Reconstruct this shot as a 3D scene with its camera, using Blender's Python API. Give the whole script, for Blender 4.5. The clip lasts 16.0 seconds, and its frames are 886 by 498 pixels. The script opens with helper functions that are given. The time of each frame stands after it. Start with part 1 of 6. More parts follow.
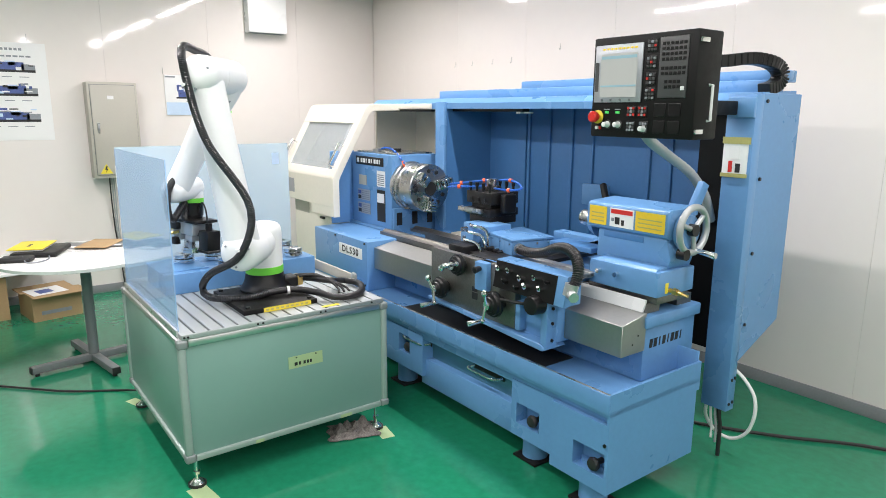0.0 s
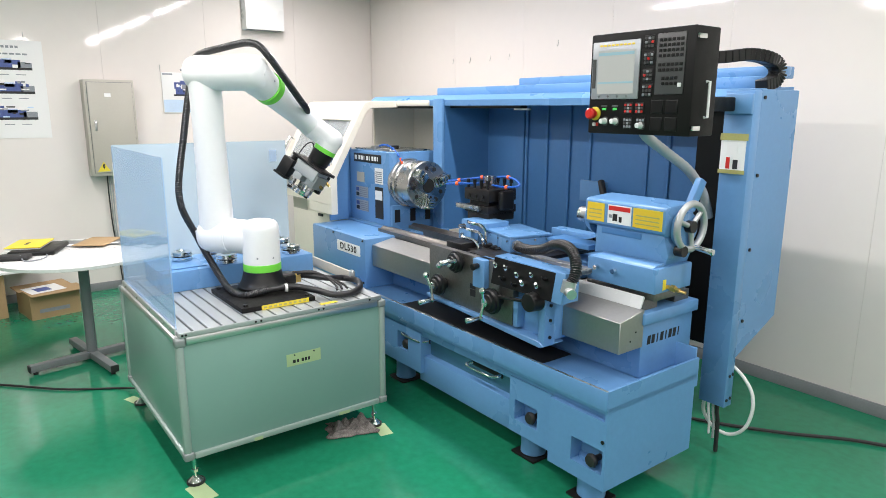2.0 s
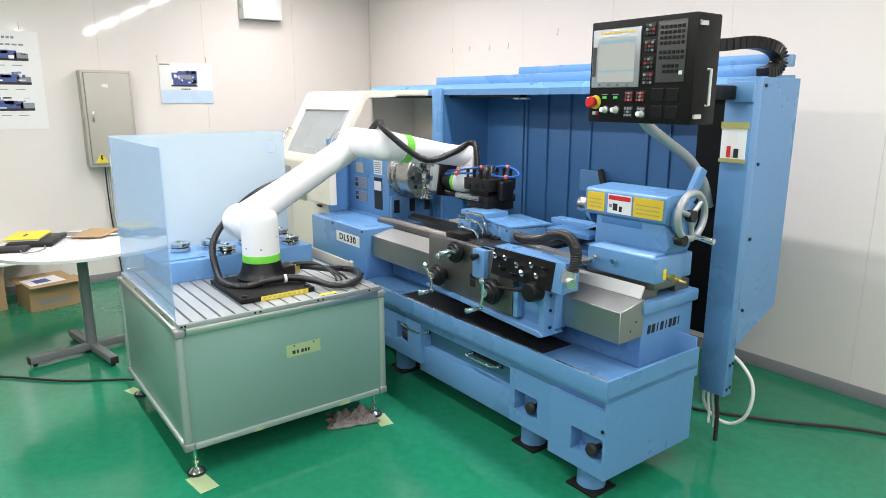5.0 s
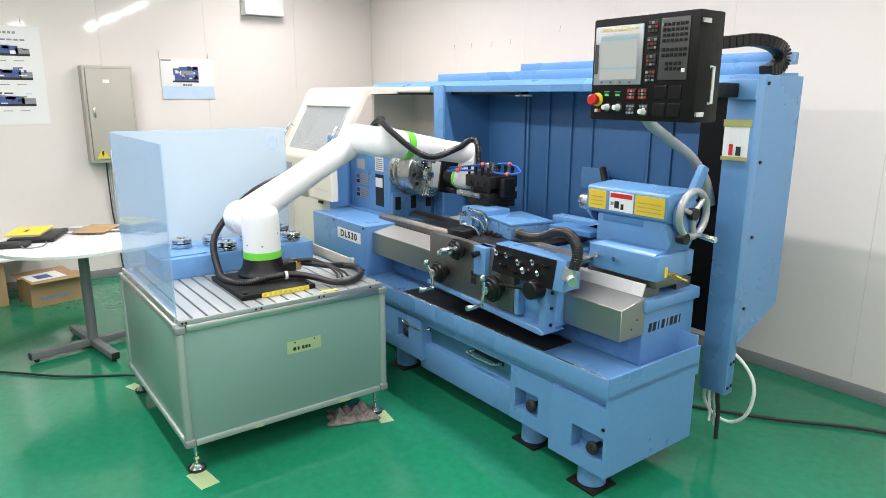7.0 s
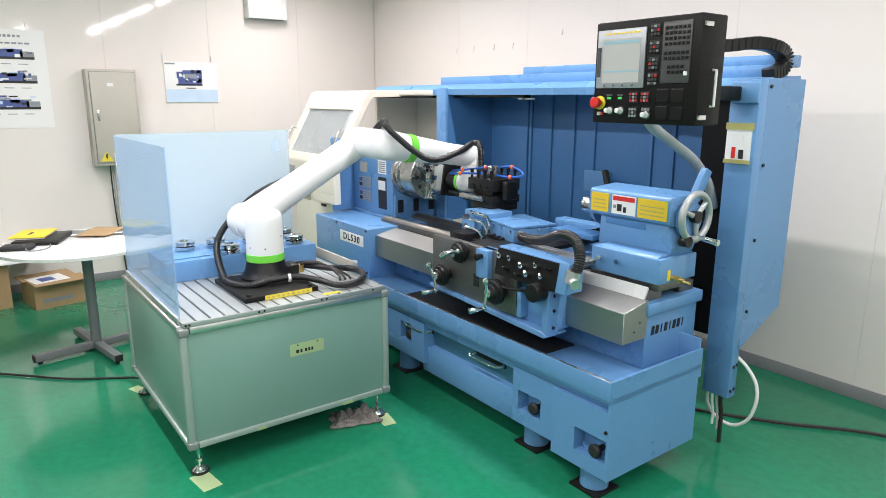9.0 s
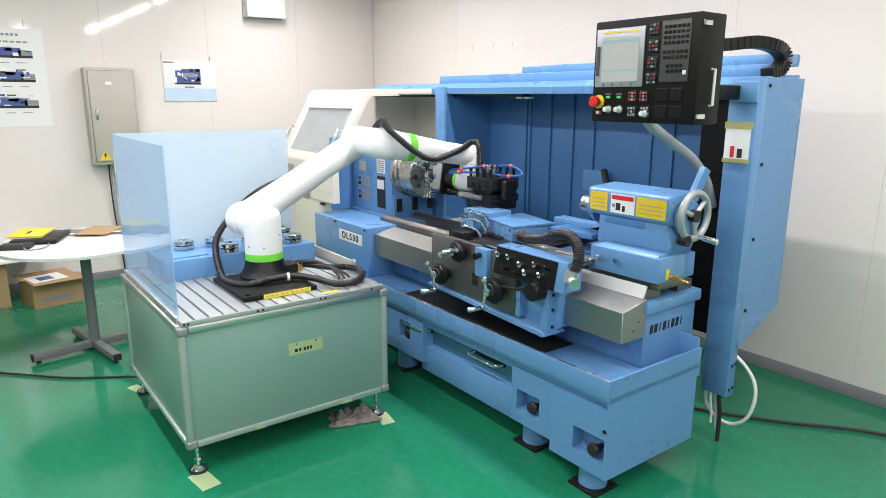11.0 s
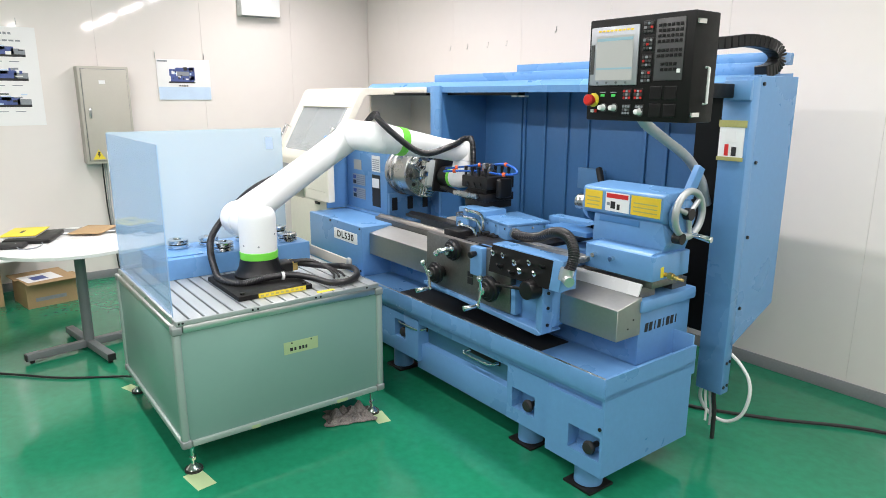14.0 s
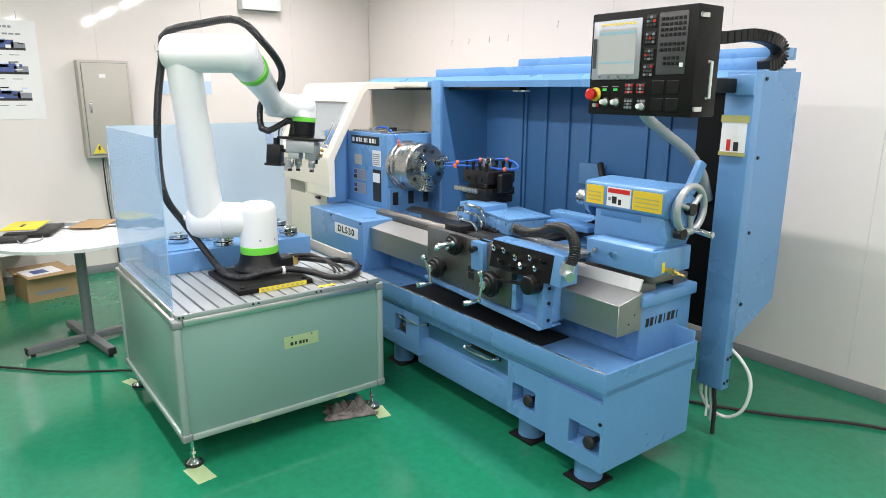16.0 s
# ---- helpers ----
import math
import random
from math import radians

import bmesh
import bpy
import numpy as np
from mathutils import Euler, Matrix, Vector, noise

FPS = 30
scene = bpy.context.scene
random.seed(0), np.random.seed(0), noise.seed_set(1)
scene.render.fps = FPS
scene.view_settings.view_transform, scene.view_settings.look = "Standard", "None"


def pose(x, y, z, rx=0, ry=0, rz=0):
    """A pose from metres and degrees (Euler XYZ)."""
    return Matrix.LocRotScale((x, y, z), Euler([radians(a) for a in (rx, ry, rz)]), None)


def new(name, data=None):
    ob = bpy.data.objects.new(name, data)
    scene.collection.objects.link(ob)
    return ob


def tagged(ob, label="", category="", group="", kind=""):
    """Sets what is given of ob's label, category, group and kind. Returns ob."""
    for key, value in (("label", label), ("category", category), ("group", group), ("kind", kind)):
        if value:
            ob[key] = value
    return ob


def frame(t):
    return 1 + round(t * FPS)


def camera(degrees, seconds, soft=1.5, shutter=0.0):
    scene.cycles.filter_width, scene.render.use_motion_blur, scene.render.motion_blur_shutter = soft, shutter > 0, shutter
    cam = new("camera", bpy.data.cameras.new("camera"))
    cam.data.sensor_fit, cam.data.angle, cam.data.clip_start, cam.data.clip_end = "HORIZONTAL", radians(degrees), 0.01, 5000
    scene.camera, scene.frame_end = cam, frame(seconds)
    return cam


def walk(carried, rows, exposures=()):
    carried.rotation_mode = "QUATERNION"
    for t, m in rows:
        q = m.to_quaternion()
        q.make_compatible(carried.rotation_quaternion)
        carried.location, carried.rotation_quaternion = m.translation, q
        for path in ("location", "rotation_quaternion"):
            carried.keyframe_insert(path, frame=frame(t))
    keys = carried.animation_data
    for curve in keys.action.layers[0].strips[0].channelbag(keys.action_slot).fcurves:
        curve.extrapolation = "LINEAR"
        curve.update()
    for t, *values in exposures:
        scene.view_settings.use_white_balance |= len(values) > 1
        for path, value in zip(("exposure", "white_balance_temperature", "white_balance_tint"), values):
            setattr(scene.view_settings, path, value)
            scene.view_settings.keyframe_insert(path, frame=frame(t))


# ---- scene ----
cam = camera(68.03, 16.0, soft=0.9)
walk(cam, [
    (0.0, pose(0.001, -0.0048, 1.6451, 78.223, -0.332, 53.219)),
    (0.5, pose(0.0008, -0.0035, 1.6467, 78.036, -0.302, 53.18)),
    (1.0, pose(0.0007, 0.0002, 1.6488, 77.879, -0.278, 53.203)),
    (1.5, pose(0.0, 0.0, 1.65, 77.848, -0.147, 53.114)),
    (2.0, pose(0.0028, -0.0001, 1.647, 77.937, -0.198, 53.086)),
    (2.5, pose(0.0029, -0.0001, 1.647, 77.887, -0.129, 52.992)),
    (3.0, pose(0.003, 0.0013, 1.6439, 77.836, 0.022, 52.955)),
    (3.5, pose(-0.0011, 0.0017, 1.6423, 77.568, 0.038, 52.881)),
    (4.0, pose(-0.0039, 0.0038, 1.6416, 77.373, 0.029, 52.906)),
    (6.5, pose(-0.0072, 0.0063, 1.6445, 76.879, -0.172, 53.111)),
    (7.0, pose(-0.0085, 0.0082, 1.6444, 76.83, -0.2, 53.147)),
    (7.5, pose(-0.0079, 0.0046, 1.6438, 76.873, -0.193, 53.135)),
    (8.0, pose(-0.0083, 0.0061, 1.6425, 76.97, -0.329, 53.211)),
    (8.5, pose(-0.0071, 0.0037, 1.6468, 76.972, -0.271, 53.35)),
    (9.0, pose(-0.0051, 0.0046, 1.6445, 77.091, -0.186, 53.367)),
    (11.5, pose(-0.0055, 0.0053, 1.6437, 77.005, -0.229, 53.243)),
    (12.0, pose(-0.0036, 0.0062, 1.646, 77.049, -0.25, 53.167)),
    (12.5, pose(-0.0033, 0.0049, 1.6442, 77.094, -0.305, 53.012)),
    (13.0, pose(-0.0045, 0.0048, 1.6407, 77.127, -0.31, 52.922)),
    (13.5, pose(-0.0037, 0.0054, 1.643, 76.999, -0.268, 52.871)),
    (14.0, pose(-0.005, 0.0059, 1.6425, 76.914, -0.192, 52.853)),
    (14.5, pose(-0.0038, 0.007, 1.6436, 76.858, -0.117, 52.835)),
    (15.0, pose(-0.0044, 0.0075, 1.6434, 76.755, -0.211, 52.868)),
    (15.5, pose(-0.0068, 0.0075, 1.6423, 76.66, -0.387, 52.909)),
    (16.0, pose(-0.0098, 0.0077, 1.6373, 76.528, -0.34, 52.93)),
])

# ---- world and light ----
world = bpy.data.worlds.new("room_air")
scene.world = world
world.use_nodes = True
world.node_tree.nodes["Background"].inputs[0].default_value = (0.9, 0.95, 1.0, 1)
world.node_tree.nodes["Background"].inputs[1].default_value = 0.25
scene.view_settings.exposure = 0.0

WALL_X, WALL_Y, BACK_X, BACK_Y, CEIL = -6.55, 3.92, 3.2, -3.6, 2.96


def tube_light(x, y, length, power, along="y"):
    lamp = bpy.data.lights.new("tube_light", "AREA")
    lamp.shape, lamp.size, lamp.size_y = "RECTANGLE", length, 0.04
    lamp.energy, lamp.color = power, (1.0, 0.935, 0.93)
    ob = new("tube_light", lamp)
    ob.matrix_world = pose(x, y, CEIL - 0.075, 0, 0, 90 if along == "y" else 0)
    return ob


# ---- materials ----
def mat(name, color, rough=0.5, metal=0.0, vary=0.06, scale=6.0, bump=0.0, bump_scale=120.0, coat=0.0, spec=0.5, alpha=1.0, rvar=0.06):
    m = bpy.data.materials.new(name)
    m.use_nodes = True
    nt = m.node_tree
    b = nt.nodes["Principled BSDF"]
    b.inputs["Roughness"].default_value = rough
    b.inputs["Metallic"].default_value = metal
    b.inputs["Coat Weight"].default_value = coat
    b.inputs["Specular IOR Level"].default_value = spec
    b.inputs["Alpha"].default_value = alpha
    co = nt.nodes.new("ShaderNodeTexCoord")
    if vary > 0:
        n1 = nt.nodes.new("ShaderNodeTexNoise")
        n1.inputs["Scale"].default_value = scale
        n1.inputs["Detail"].default_value = 6
        n2 = nt.nodes.new("ShaderNodeTexNoise")
        n2.inputs["Scale"].default_value = scale * 14
        n2.inputs["Detail"].default_value = 3
        for n in (n1, n2):
            nt.links.new(co.outputs["Object"], n.inputs["Vector"])
        add = nt.nodes.new("ShaderNodeMath")
        add.operation = "ADD"
        half = nt.nodes.new("ShaderNodeMath")
        half.operation = "MULTIPLY"
        half.inputs[1].default_value = 0.5
        nt.links.new(n1.outputs["Fac"], add.inputs[0])
        nt.links.new(n2.outputs["Fac"], add.inputs[1])
        nt.links.new(add.outputs[0], half.inputs[0])
        ramp = nt.nodes.new("ShaderNodeMapRange")
        ramp.inputs[1].default_value, ramp.inputs[2].default_value = 0.3, 0.7
        ramp.inputs[3].default_value, ramp.inputs[4].default_value = 1 - vary, 1 + vary
        nt.links.new(half.outputs[0], ramp.inputs[0])
        mul = nt.nodes.new("ShaderNodeVectorMath")
        mul.operation = "SCALE"
        mul.inputs[0].default_value = color
        nt.links.new(ramp.outputs[0], mul.inputs["Scale"])
        nt.links.new(mul.outputs[0], b.inputs["Base Color"])
        rr = nt.nodes.new("ShaderNodeMapRange")
        rr.inputs[1].default_value, rr.inputs[2].default_value = 0.3, 0.7
        rr.inputs[3].default_value, rr.inputs[4].default_value = max(rough - rvar, 0.02), rough + rvar
        nt.links.new(n1.outputs["Fac"], rr.inputs[0])
        nt.links.new(rr.outputs[0], b.inputs["Roughness"])
    else:
        b.inputs["Base Color"].default_value = (*color, 1)
    if bump > 0:
        nb = nt.nodes.new("ShaderNodeTexNoise")
        nb.inputs["Scale"].default_value = bump_scale
        nb.inputs["Detail"].default_value = 4
        nt.links.new(co.outputs["Object"], nb.inputs["Vector"])
        bp = nt.nodes.new("ShaderNodeBump")
        bp.inputs["Strength"].default_value = bump
        bp.inputs["Distance"].default_value = 0.002
        nt.links.new(nb.outputs["Fac"], bp.inputs["Height"])
        nt.links.new(bp.outputs[0], b.inputs["Normal"])
    return m


M = {
    "wall": mat("wall_panel", (0.81, 0.76, 0.727), 0.05, vary=0.012, scale=0.8, rvar=0.015, spec=0.8),
    # unseen walls and ceiling, darkened to weaken the bounce light
    "wall2": mat("darkened_wall", (0.38, 0.37, 0.36), 0.5, vary=0.02, scale=0.8),
    "ceil": mat("darkened_ceiling", (0.52, 0.51, 0.50), 0.8, vary=0.03, scale=3),
    "floor": mat("green_epoxy", (0.014, 0.200, 0.104), 0.12, vary=0.18, scale=1.6, bump=0.10, bump_scale=30, rvar=0.06),
    "seam": mat("wall_seam", (0.78, 0.73, 0.69), 0.6, vary=0),
    "base": mat("grey_baseboard", (0.22, 0.23, 0.24), 0.5, vary=0.08),
    "blue": mat("blue_enamel", (0.120, 0.277, 0.526), 0.30, vary=0.05, scale=3, bump=0.06, bump_scale=260),
    # the same blue enamel, darkened to carry shade in its colour
    "blue_dark": mat("blue_enamel_shaded", (0.068, 0.195, 0.43), 0.34, vary=0.05, scale=3, bump=0.04, bump_scale=200),
    "blue_grey": mat("faded_blue_enamel", (0.06, 0.18, 0.26), 0.4, vary=0.06, scale=4),
    "cream": mat("cream_enamel", (0.80, 0.76, 0.66), 0.35, vary=0.03, scale=3, bump=0.05, bump_scale=240),
    "white": mat("white_plastic", (0.83, 0.84, 0.84), 0.30, vary=0.012, scale=5),
    "robot_white": mat("white_robot_skin", (0.80, 0.815, 0.82), 0.38, vary=0.012, scale=5, bump=0.03, bump_scale=300),
    "lime": mat("lime_green_ring", (0.17, 0.66, 0.06), 0.4, vary=0.03),
    "black": mat("black_plastic", (0.007, 0.007, 0.0075), 0.36, vary=0.2, scale=20, spec=0.35),
    "black_paint": mat("black_textured_paint", (0.006, 0.006, 0.006), 0.5, vary=0.2, scale=30, spec=0.2, bump=0.12, bump_scale=500),
    "rubber": mat("black_rubber", (0.016, 0.016, 0.017), 0.55, vary=0.2, scale=30),
    "hose": mat("black_hose", (0.013, 0.013, 0.015), 0.36, vary=0.2, scale=60),
    "steel": mat("machined_steel", (0.48, 0.48, 0.47), 0.28, 1.0, vary=0.08, scale=9, bump=0.06, bump_scale=300),
    "steel_sheet": mat("brushed_steel_sheet", (0.42, 0.42, 0.40), 0.42, 1.0, vary=0.06, scale=4),
    "oily": mat("oily_steel", (0.22, 0.21, 0.195), 0.42, 0.9, vary=0.2, scale=8),
    "chrome": mat("chrome", (0.78, 0.78, 0.78), 0.10, 1.0, vary=0.03, scale=20),
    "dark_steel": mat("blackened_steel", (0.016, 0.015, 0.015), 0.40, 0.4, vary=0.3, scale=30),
    "alu": mat("anodised_aluminium", (0.66, 0.67, 0.67), 0.38, 1.0, vary=0.04, scale=6),
    "alu_mat": mat("matt_aluminium", (0.44, 0.47, 0.475), 0.45, 0.6, vary=0.05, scale=8),
    "teal": mat("green_grey_panel", (0.195, 0.335, 0.295), 0.28, vary=0.012, scale=2, rvar=0.004),
    "alu_dull": mat("dull_aluminium", (0.36, 0.44, 0.415), 0.42, 0.35, vary=0.04, scale=6),
    "bracket": mat("grey_bracket", (0.24, 0.27, 0.27), 0.45, 0.2, vary=0.05, scale=10),
    "box_grey": mat("beige_grey_steel", (0.46, 0.44, 0.385), 0.42, vary=0.03, scale=5),
    "grey": mat("grey_steel", (0.16, 0.175, 0.18), 0.45, vary=0.08, scale=10),
    "table": mat("white_laminate", (0.80, 0.80, 0.79), 0.28, vary=0.015),
    "card": mat("corrugated_cardboard", (0.40, 0.27, 0.14), 0.8, vary=0.10, scale=8, bump=0.1),
    "paper": mat("white_paper", (0.82, 0.82, 0.82), 0.6, vary=0.01),
    "yellow": mat("yellow_print", (0.80, 0.56, 0.03), 0.5, vary=0.05),
    "yellow_cover": mat("yellow_cover", (0.74, 0.60, 0.04), 0.5, vary=0.06),
    "tape": mat("lime_masking_tape", (0.38, 0.50, 0.27), 0.6, vary=0.05, scale=20),
    "red": mat("red_plastic", (0.62, 0.025, 0.02), 0.35, vary=0.05),
    "orange": mat("orange_plastic", (0.80, 0.12, 0.03), 0.4, vary=0.05),
    "hose_blue": mat("blue_plastic", (0.02, 0.12, 0.50), 0.35, vary=0.08),
    "ink": mat("black_ink", (0.012, 0.012, 0.014), 0.5, vary=0),
    "ink_blue": mat("blue_ink", (0.06, 0.095, 0.29), 0.5, vary=0.3, scale=40),
    "ink_grey": mat("grey_ink", (0.25, 0.27, 0.30), 0.5, vary=0.2, scale=40),
    "pale_blue": mat("pale_blue_print", (0.52, 0.66, 0.84), 0.5, vary=0.08, scale=12),
    "cloth": mat("grey_rag", (0.17, 0.155, 0.145), 0.95, vary=0.85, scale=14, bump=0.4, bump_scale=80),
    "screen_grey": mat("grey_key_panel", (0.06, 0.06, 0.062), 0.4, vary=0.05),
    "bezel": mat("silver_bezel", (0.40, 0.42, 0.45), 0.35, 0.5, vary=0.05),
    # near-black that puts shade into gaps, pockets and the pan floor
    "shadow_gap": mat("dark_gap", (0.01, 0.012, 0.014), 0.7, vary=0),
    "brass": mat("brass", (0.70, 0.50, 0.18), 0.3, 1.0, vary=0.08),
    "grey_hose": mat("grey_flexible_conduit", (0.36, 0.38, 0.39), 0.5, vary=0.1),
    "white_cable": mat("white_cable", (0.75, 0.76, 0.75), 0.45, vary=0.03),
    "green_dk": mat("olive_masking_tape", (0.42, 0.40, 0.14), 0.6, vary=0.1),
}


def glass_mat(name, tint, mix, rough=0.03):
    m = bpy.data.materials.new(name)
    m.use_nodes = True
    nt = m.node_tree
    b = nt.nodes["Principled BSDF"]
    b.inputs["Base Color"].default_value = (*tint, 1)
    b.inputs["Roughness"].default_value = rough
    tr = nt.nodes.new("ShaderNodeBsdfTransparent")
    tr.inputs[0].default_value = (0.93, 0.97, 1.0, 1)
    mx = nt.nodes.new("ShaderNodeMixShader")
    mx.inputs[0].default_value = mix
    out = nt.nodes["Material Output"]
    nt.links.new(tr.outputs[0], mx.inputs[1])
    nt.links.new(b.outputs[0], mx.inputs[2])
    nt.links.new(mx.outputs[0], out.inputs["Surface"])
    return m


M["film"] = glass_mat("blue_protective_film", (0.36, 0.55, 0.80), 0.50)
M["film2"] = glass_mat("clear_blue_acrylic", (0.55, 0.68, 0.76), 0.50)
M["pane"] = glass_mat("clear_polycarbonate", (0.50, 0.54, 0.56), 0.38, 0.06)


def glow(name, color, strength):
    m = bpy.data.materials.new(name)
    m.use_nodes = True
    b = m.node_tree.nodes["Principled BSDF"]
    b.inputs["Base Color"].default_value = (*color, 1)
    b.inputs["Emission Color"].default_value = (*color, 1)
    b.inputs["Emission Strength"].default_value = strength
    return m


M["lcd"] = glow("lcd_glow", (0.34, 0.345, 0.335), 0.34)
M["lcd_bar"] = glow("lcd_bar_glow", (0.22, 0.36, 0.42), 0.3)
M["led_green"] = glow("green_led_glow", (0.06, 0.5, 0.1), 0.35)


# ---- shape helpers ----
def box(bm, x0, x1, y0, y1, z0, z1, bevel=0.0, seg=2, m=None):
    r = bmesh.ops.create_cube(bm, size=1)["verts"]
    mm = Matrix.Translation(((x0 + x1) / 2, (y0 + y1) / 2, (z0 + z1) / 2)) @ Matrix.Diagonal((abs(x1 - x0), abs(y1 - y0), abs(z1 - z0), 1))
    bmesh.ops.transform(bm, matrix=mm, verts=r)
    if bevel > 0:
        es = list({e for v in r for e in v.link_edges})
        got = bmesh.ops.bevel(bm, geom=es, offset=bevel, segments=seg, affect="EDGES", profile=0.5)
        r = list({v for f in got["faces"] for v in f.verts} | {v for v in r if v.is_valid})
    if m is not None:
        bmesh.ops.transform(bm, matrix=m, verts=r)
    return r


def axis_matrix(p0, p1):
    p0, p1 = Vector(p0), Vector(p1)
    d = p1 - p0
    return Matrix.Translation((p0 + p1) / 2) @ d.to_track_quat("Z", "Y").to_matrix().to_4x4(), d.length


def rod(bm, p0, p1, r0, r1=None, seg=24, bevel=0.0):
    m, n = axis_matrix(p0, p1)
    r1 = r0 if r1 is None else r1
    vs = bmesh.ops.create_cone(bm, cap_ends=True, segments=seg, radius1=r0, radius2=r1, depth=n, matrix=m)["verts"]
    if bevel > 0:
        caps = list({f for v in vs for f in v.link_faces if len(f.verts) > 4})
        es = list({e for f in caps for e in f.edges})
        bmesh.ops.bevel(bm, geom=es, offset=bevel, segments=3, affect="EDGES", profile=0.5)
    return vs


def lathe(bm, p0, axis, profile, seg=32):
    """A turned body: profile holds (distance along the axis, radius)."""
    q = Vector(axis).normalized().to_track_quat("Z", "Y").to_matrix()
    p0 = Vector(p0)
    rings = []
    for d, r in profile:
        rings.append([bm.verts.new(p0 + q @ Vector((r * math.cos(2 * math.pi * k / seg), r * math.sin(2 * math.pi * k / seg), d))) for k in range(seg)])
    for a, b in zip(rings, rings[1:]):
        for k in range(seg):
            bm.faces.new((a[k], a[(k + 1) % seg], b[(k + 1) % seg], b[k]))
    bm.faces.new(rings[0][::-1])
    bm.faces.new(rings[-1])


def smooth_points(pts, n):
    pts = [Vector(p) for p in pts]
    ext = [2 * pts[0] - pts[1]] + pts + [2 * pts[-1] - pts[-2]]
    out = []
    for i in range(len(pts) - 1):
        a, b, c, d = ext[i:i + 4]
        for k in range(n):
            t = k / n
            out.append(0.5 * ((2 * b) + (c - a) * t + (2 * a - 5 * b + 4 * c - d) * t * t + (3 * b - a - 3 * c + d) * t ** 3))
    return out + [pts[-1]]


def pipe(bm, pts, r, seg=10, n=8, smooth=True, ribs=0.0):
    pts = smooth_points(pts, n) if smooth else [Vector(p) for p in pts]
    up = Vector((0, 0, 1))
    rings = []
    for i, p in enumerate(pts):
        d = (pts[min(i + 1, len(pts) - 1)] - pts[max(i - 1, 0)]).normalized()
        side = d.cross(up)
        side = side.normalized() if side.length > 1e-3 else Vector((1, 0, 0))
        if rings:
            side = (last - d * last.dot(d)).normalized()
        last = side
        v = d.cross(side)
        rr = r * (1 - ribs * (i % 2))
        rings.append([bm.verts.new(p + (side * math.cos(2 * math.pi * k / seg) + v * math.sin(2 * math.pi * k / seg)) * rr) for k in range(seg)])
    for a, b in zip(rings, rings[1:]):
        for k in range(seg):
            bm.faces.new((a[k], b[k], b[(k + 1) % seg], a[(k + 1) % seg]))
    bm.faces.new(rings[0])
    bm.faces.new(rings[-1][::-1])


def prism(bm, poly, axis, lo, hi, bevel=0.0, seg=2):
    """A polygon pulled along an axis. axis y: points are (x, z); axis x: (y, z); axis z: (x, y)."""
    def at(p, d):
        return {"x": (d, p[0], p[1]), "y": (p[0], d, p[1]), "z": (p[0], p[1], d)}[axis]
    a = [bm.verts.new(at(p, lo)) for p in poly]
    b = [bm.verts.new(at(p, hi)) for p in poly]
    n = len(poly)
    fs = [bm.faces.new(a[::-1]), bm.faces.new(b)]
    for k in range(n):
        fs.append(bm.faces.new((a[k], a[(k + 1) % n], b[(k + 1) % n], b[k])))
    bmesh.ops.recalc_face_normals(bm, faces=fs)
    if bevel > 0:
        bmesh.ops.bevel(bm, geom=list({e for f in fs for e in f.edges}), offset=bevel, segments=seg, affect="EDGES", profile=0.5)


def mesh_of(name, bm, material, smooth=True):
    me = bpy.data.meshes.new(name)
    bmesh.ops.recalc_face_normals(bm, faces=bm.faces)
    bm.to_mesh(me)
    bm.free()
    me.materials.append(M[material] if isinstance(material, str) else material)
    if smooth:
        me.polygons.foreach_set("use_smooth", [True] * len(me.polygons))
        me.set_sharp_from_angle(angle=radians(35))
    return me


def part(name, bm, material, parent, label=""):
    ob = new(name, mesh_of(name, bm, material))
    ob.parent = parent
    return tagged(ob, label) if label else ob


def thing(name, label, category, group="", at=None, kind=""):
    ob = new(name)
    ob.empty_display_size = 0.1
    if at is not None:
        ob.matrix_world = at
    return tagged(ob, label, category, group, kind)


def solid(name, bm, material, label, category="", kind="", group=""):
    return tagged(new(name, mesh_of(name, bm, material)), label, category, group, kind)


def quick(fn, *a, **k):
    bm = bmesh.new()
    fn(bm, *a, **k)
    return bm


def bx(*a, **k):
    return quick(box, *a, **k)


def rd(*a, **k):
    return quick(rod, *a, **k)


def words(name, text, size, m, material, parent, label="", depth=0.0015, spacing=1.0, bold=0.0, sx=1.0):
    cu = bpy.data.curves.new(name, "FONT")
    cu.body, cu.size, cu.extrude, cu.align_x, cu.align_y, cu.space_character, cu.offset = text, size, depth, "CENTER", "CENTER", spacing, bold
    tmp = bpy.data.objects.new(name, cu)
    me = bpy.data.meshes.new_from_object(tmp)
    bpy.data.objects.remove(tmp)
    me.transform(m @ Matrix.Diagonal((sx, 1, 1, 1)))
    me.materials.clear()
    me.materials.append(M[material])
    ob = new(name, me)
    ob.parent = parent
    return tagged(ob, label) if label else ob


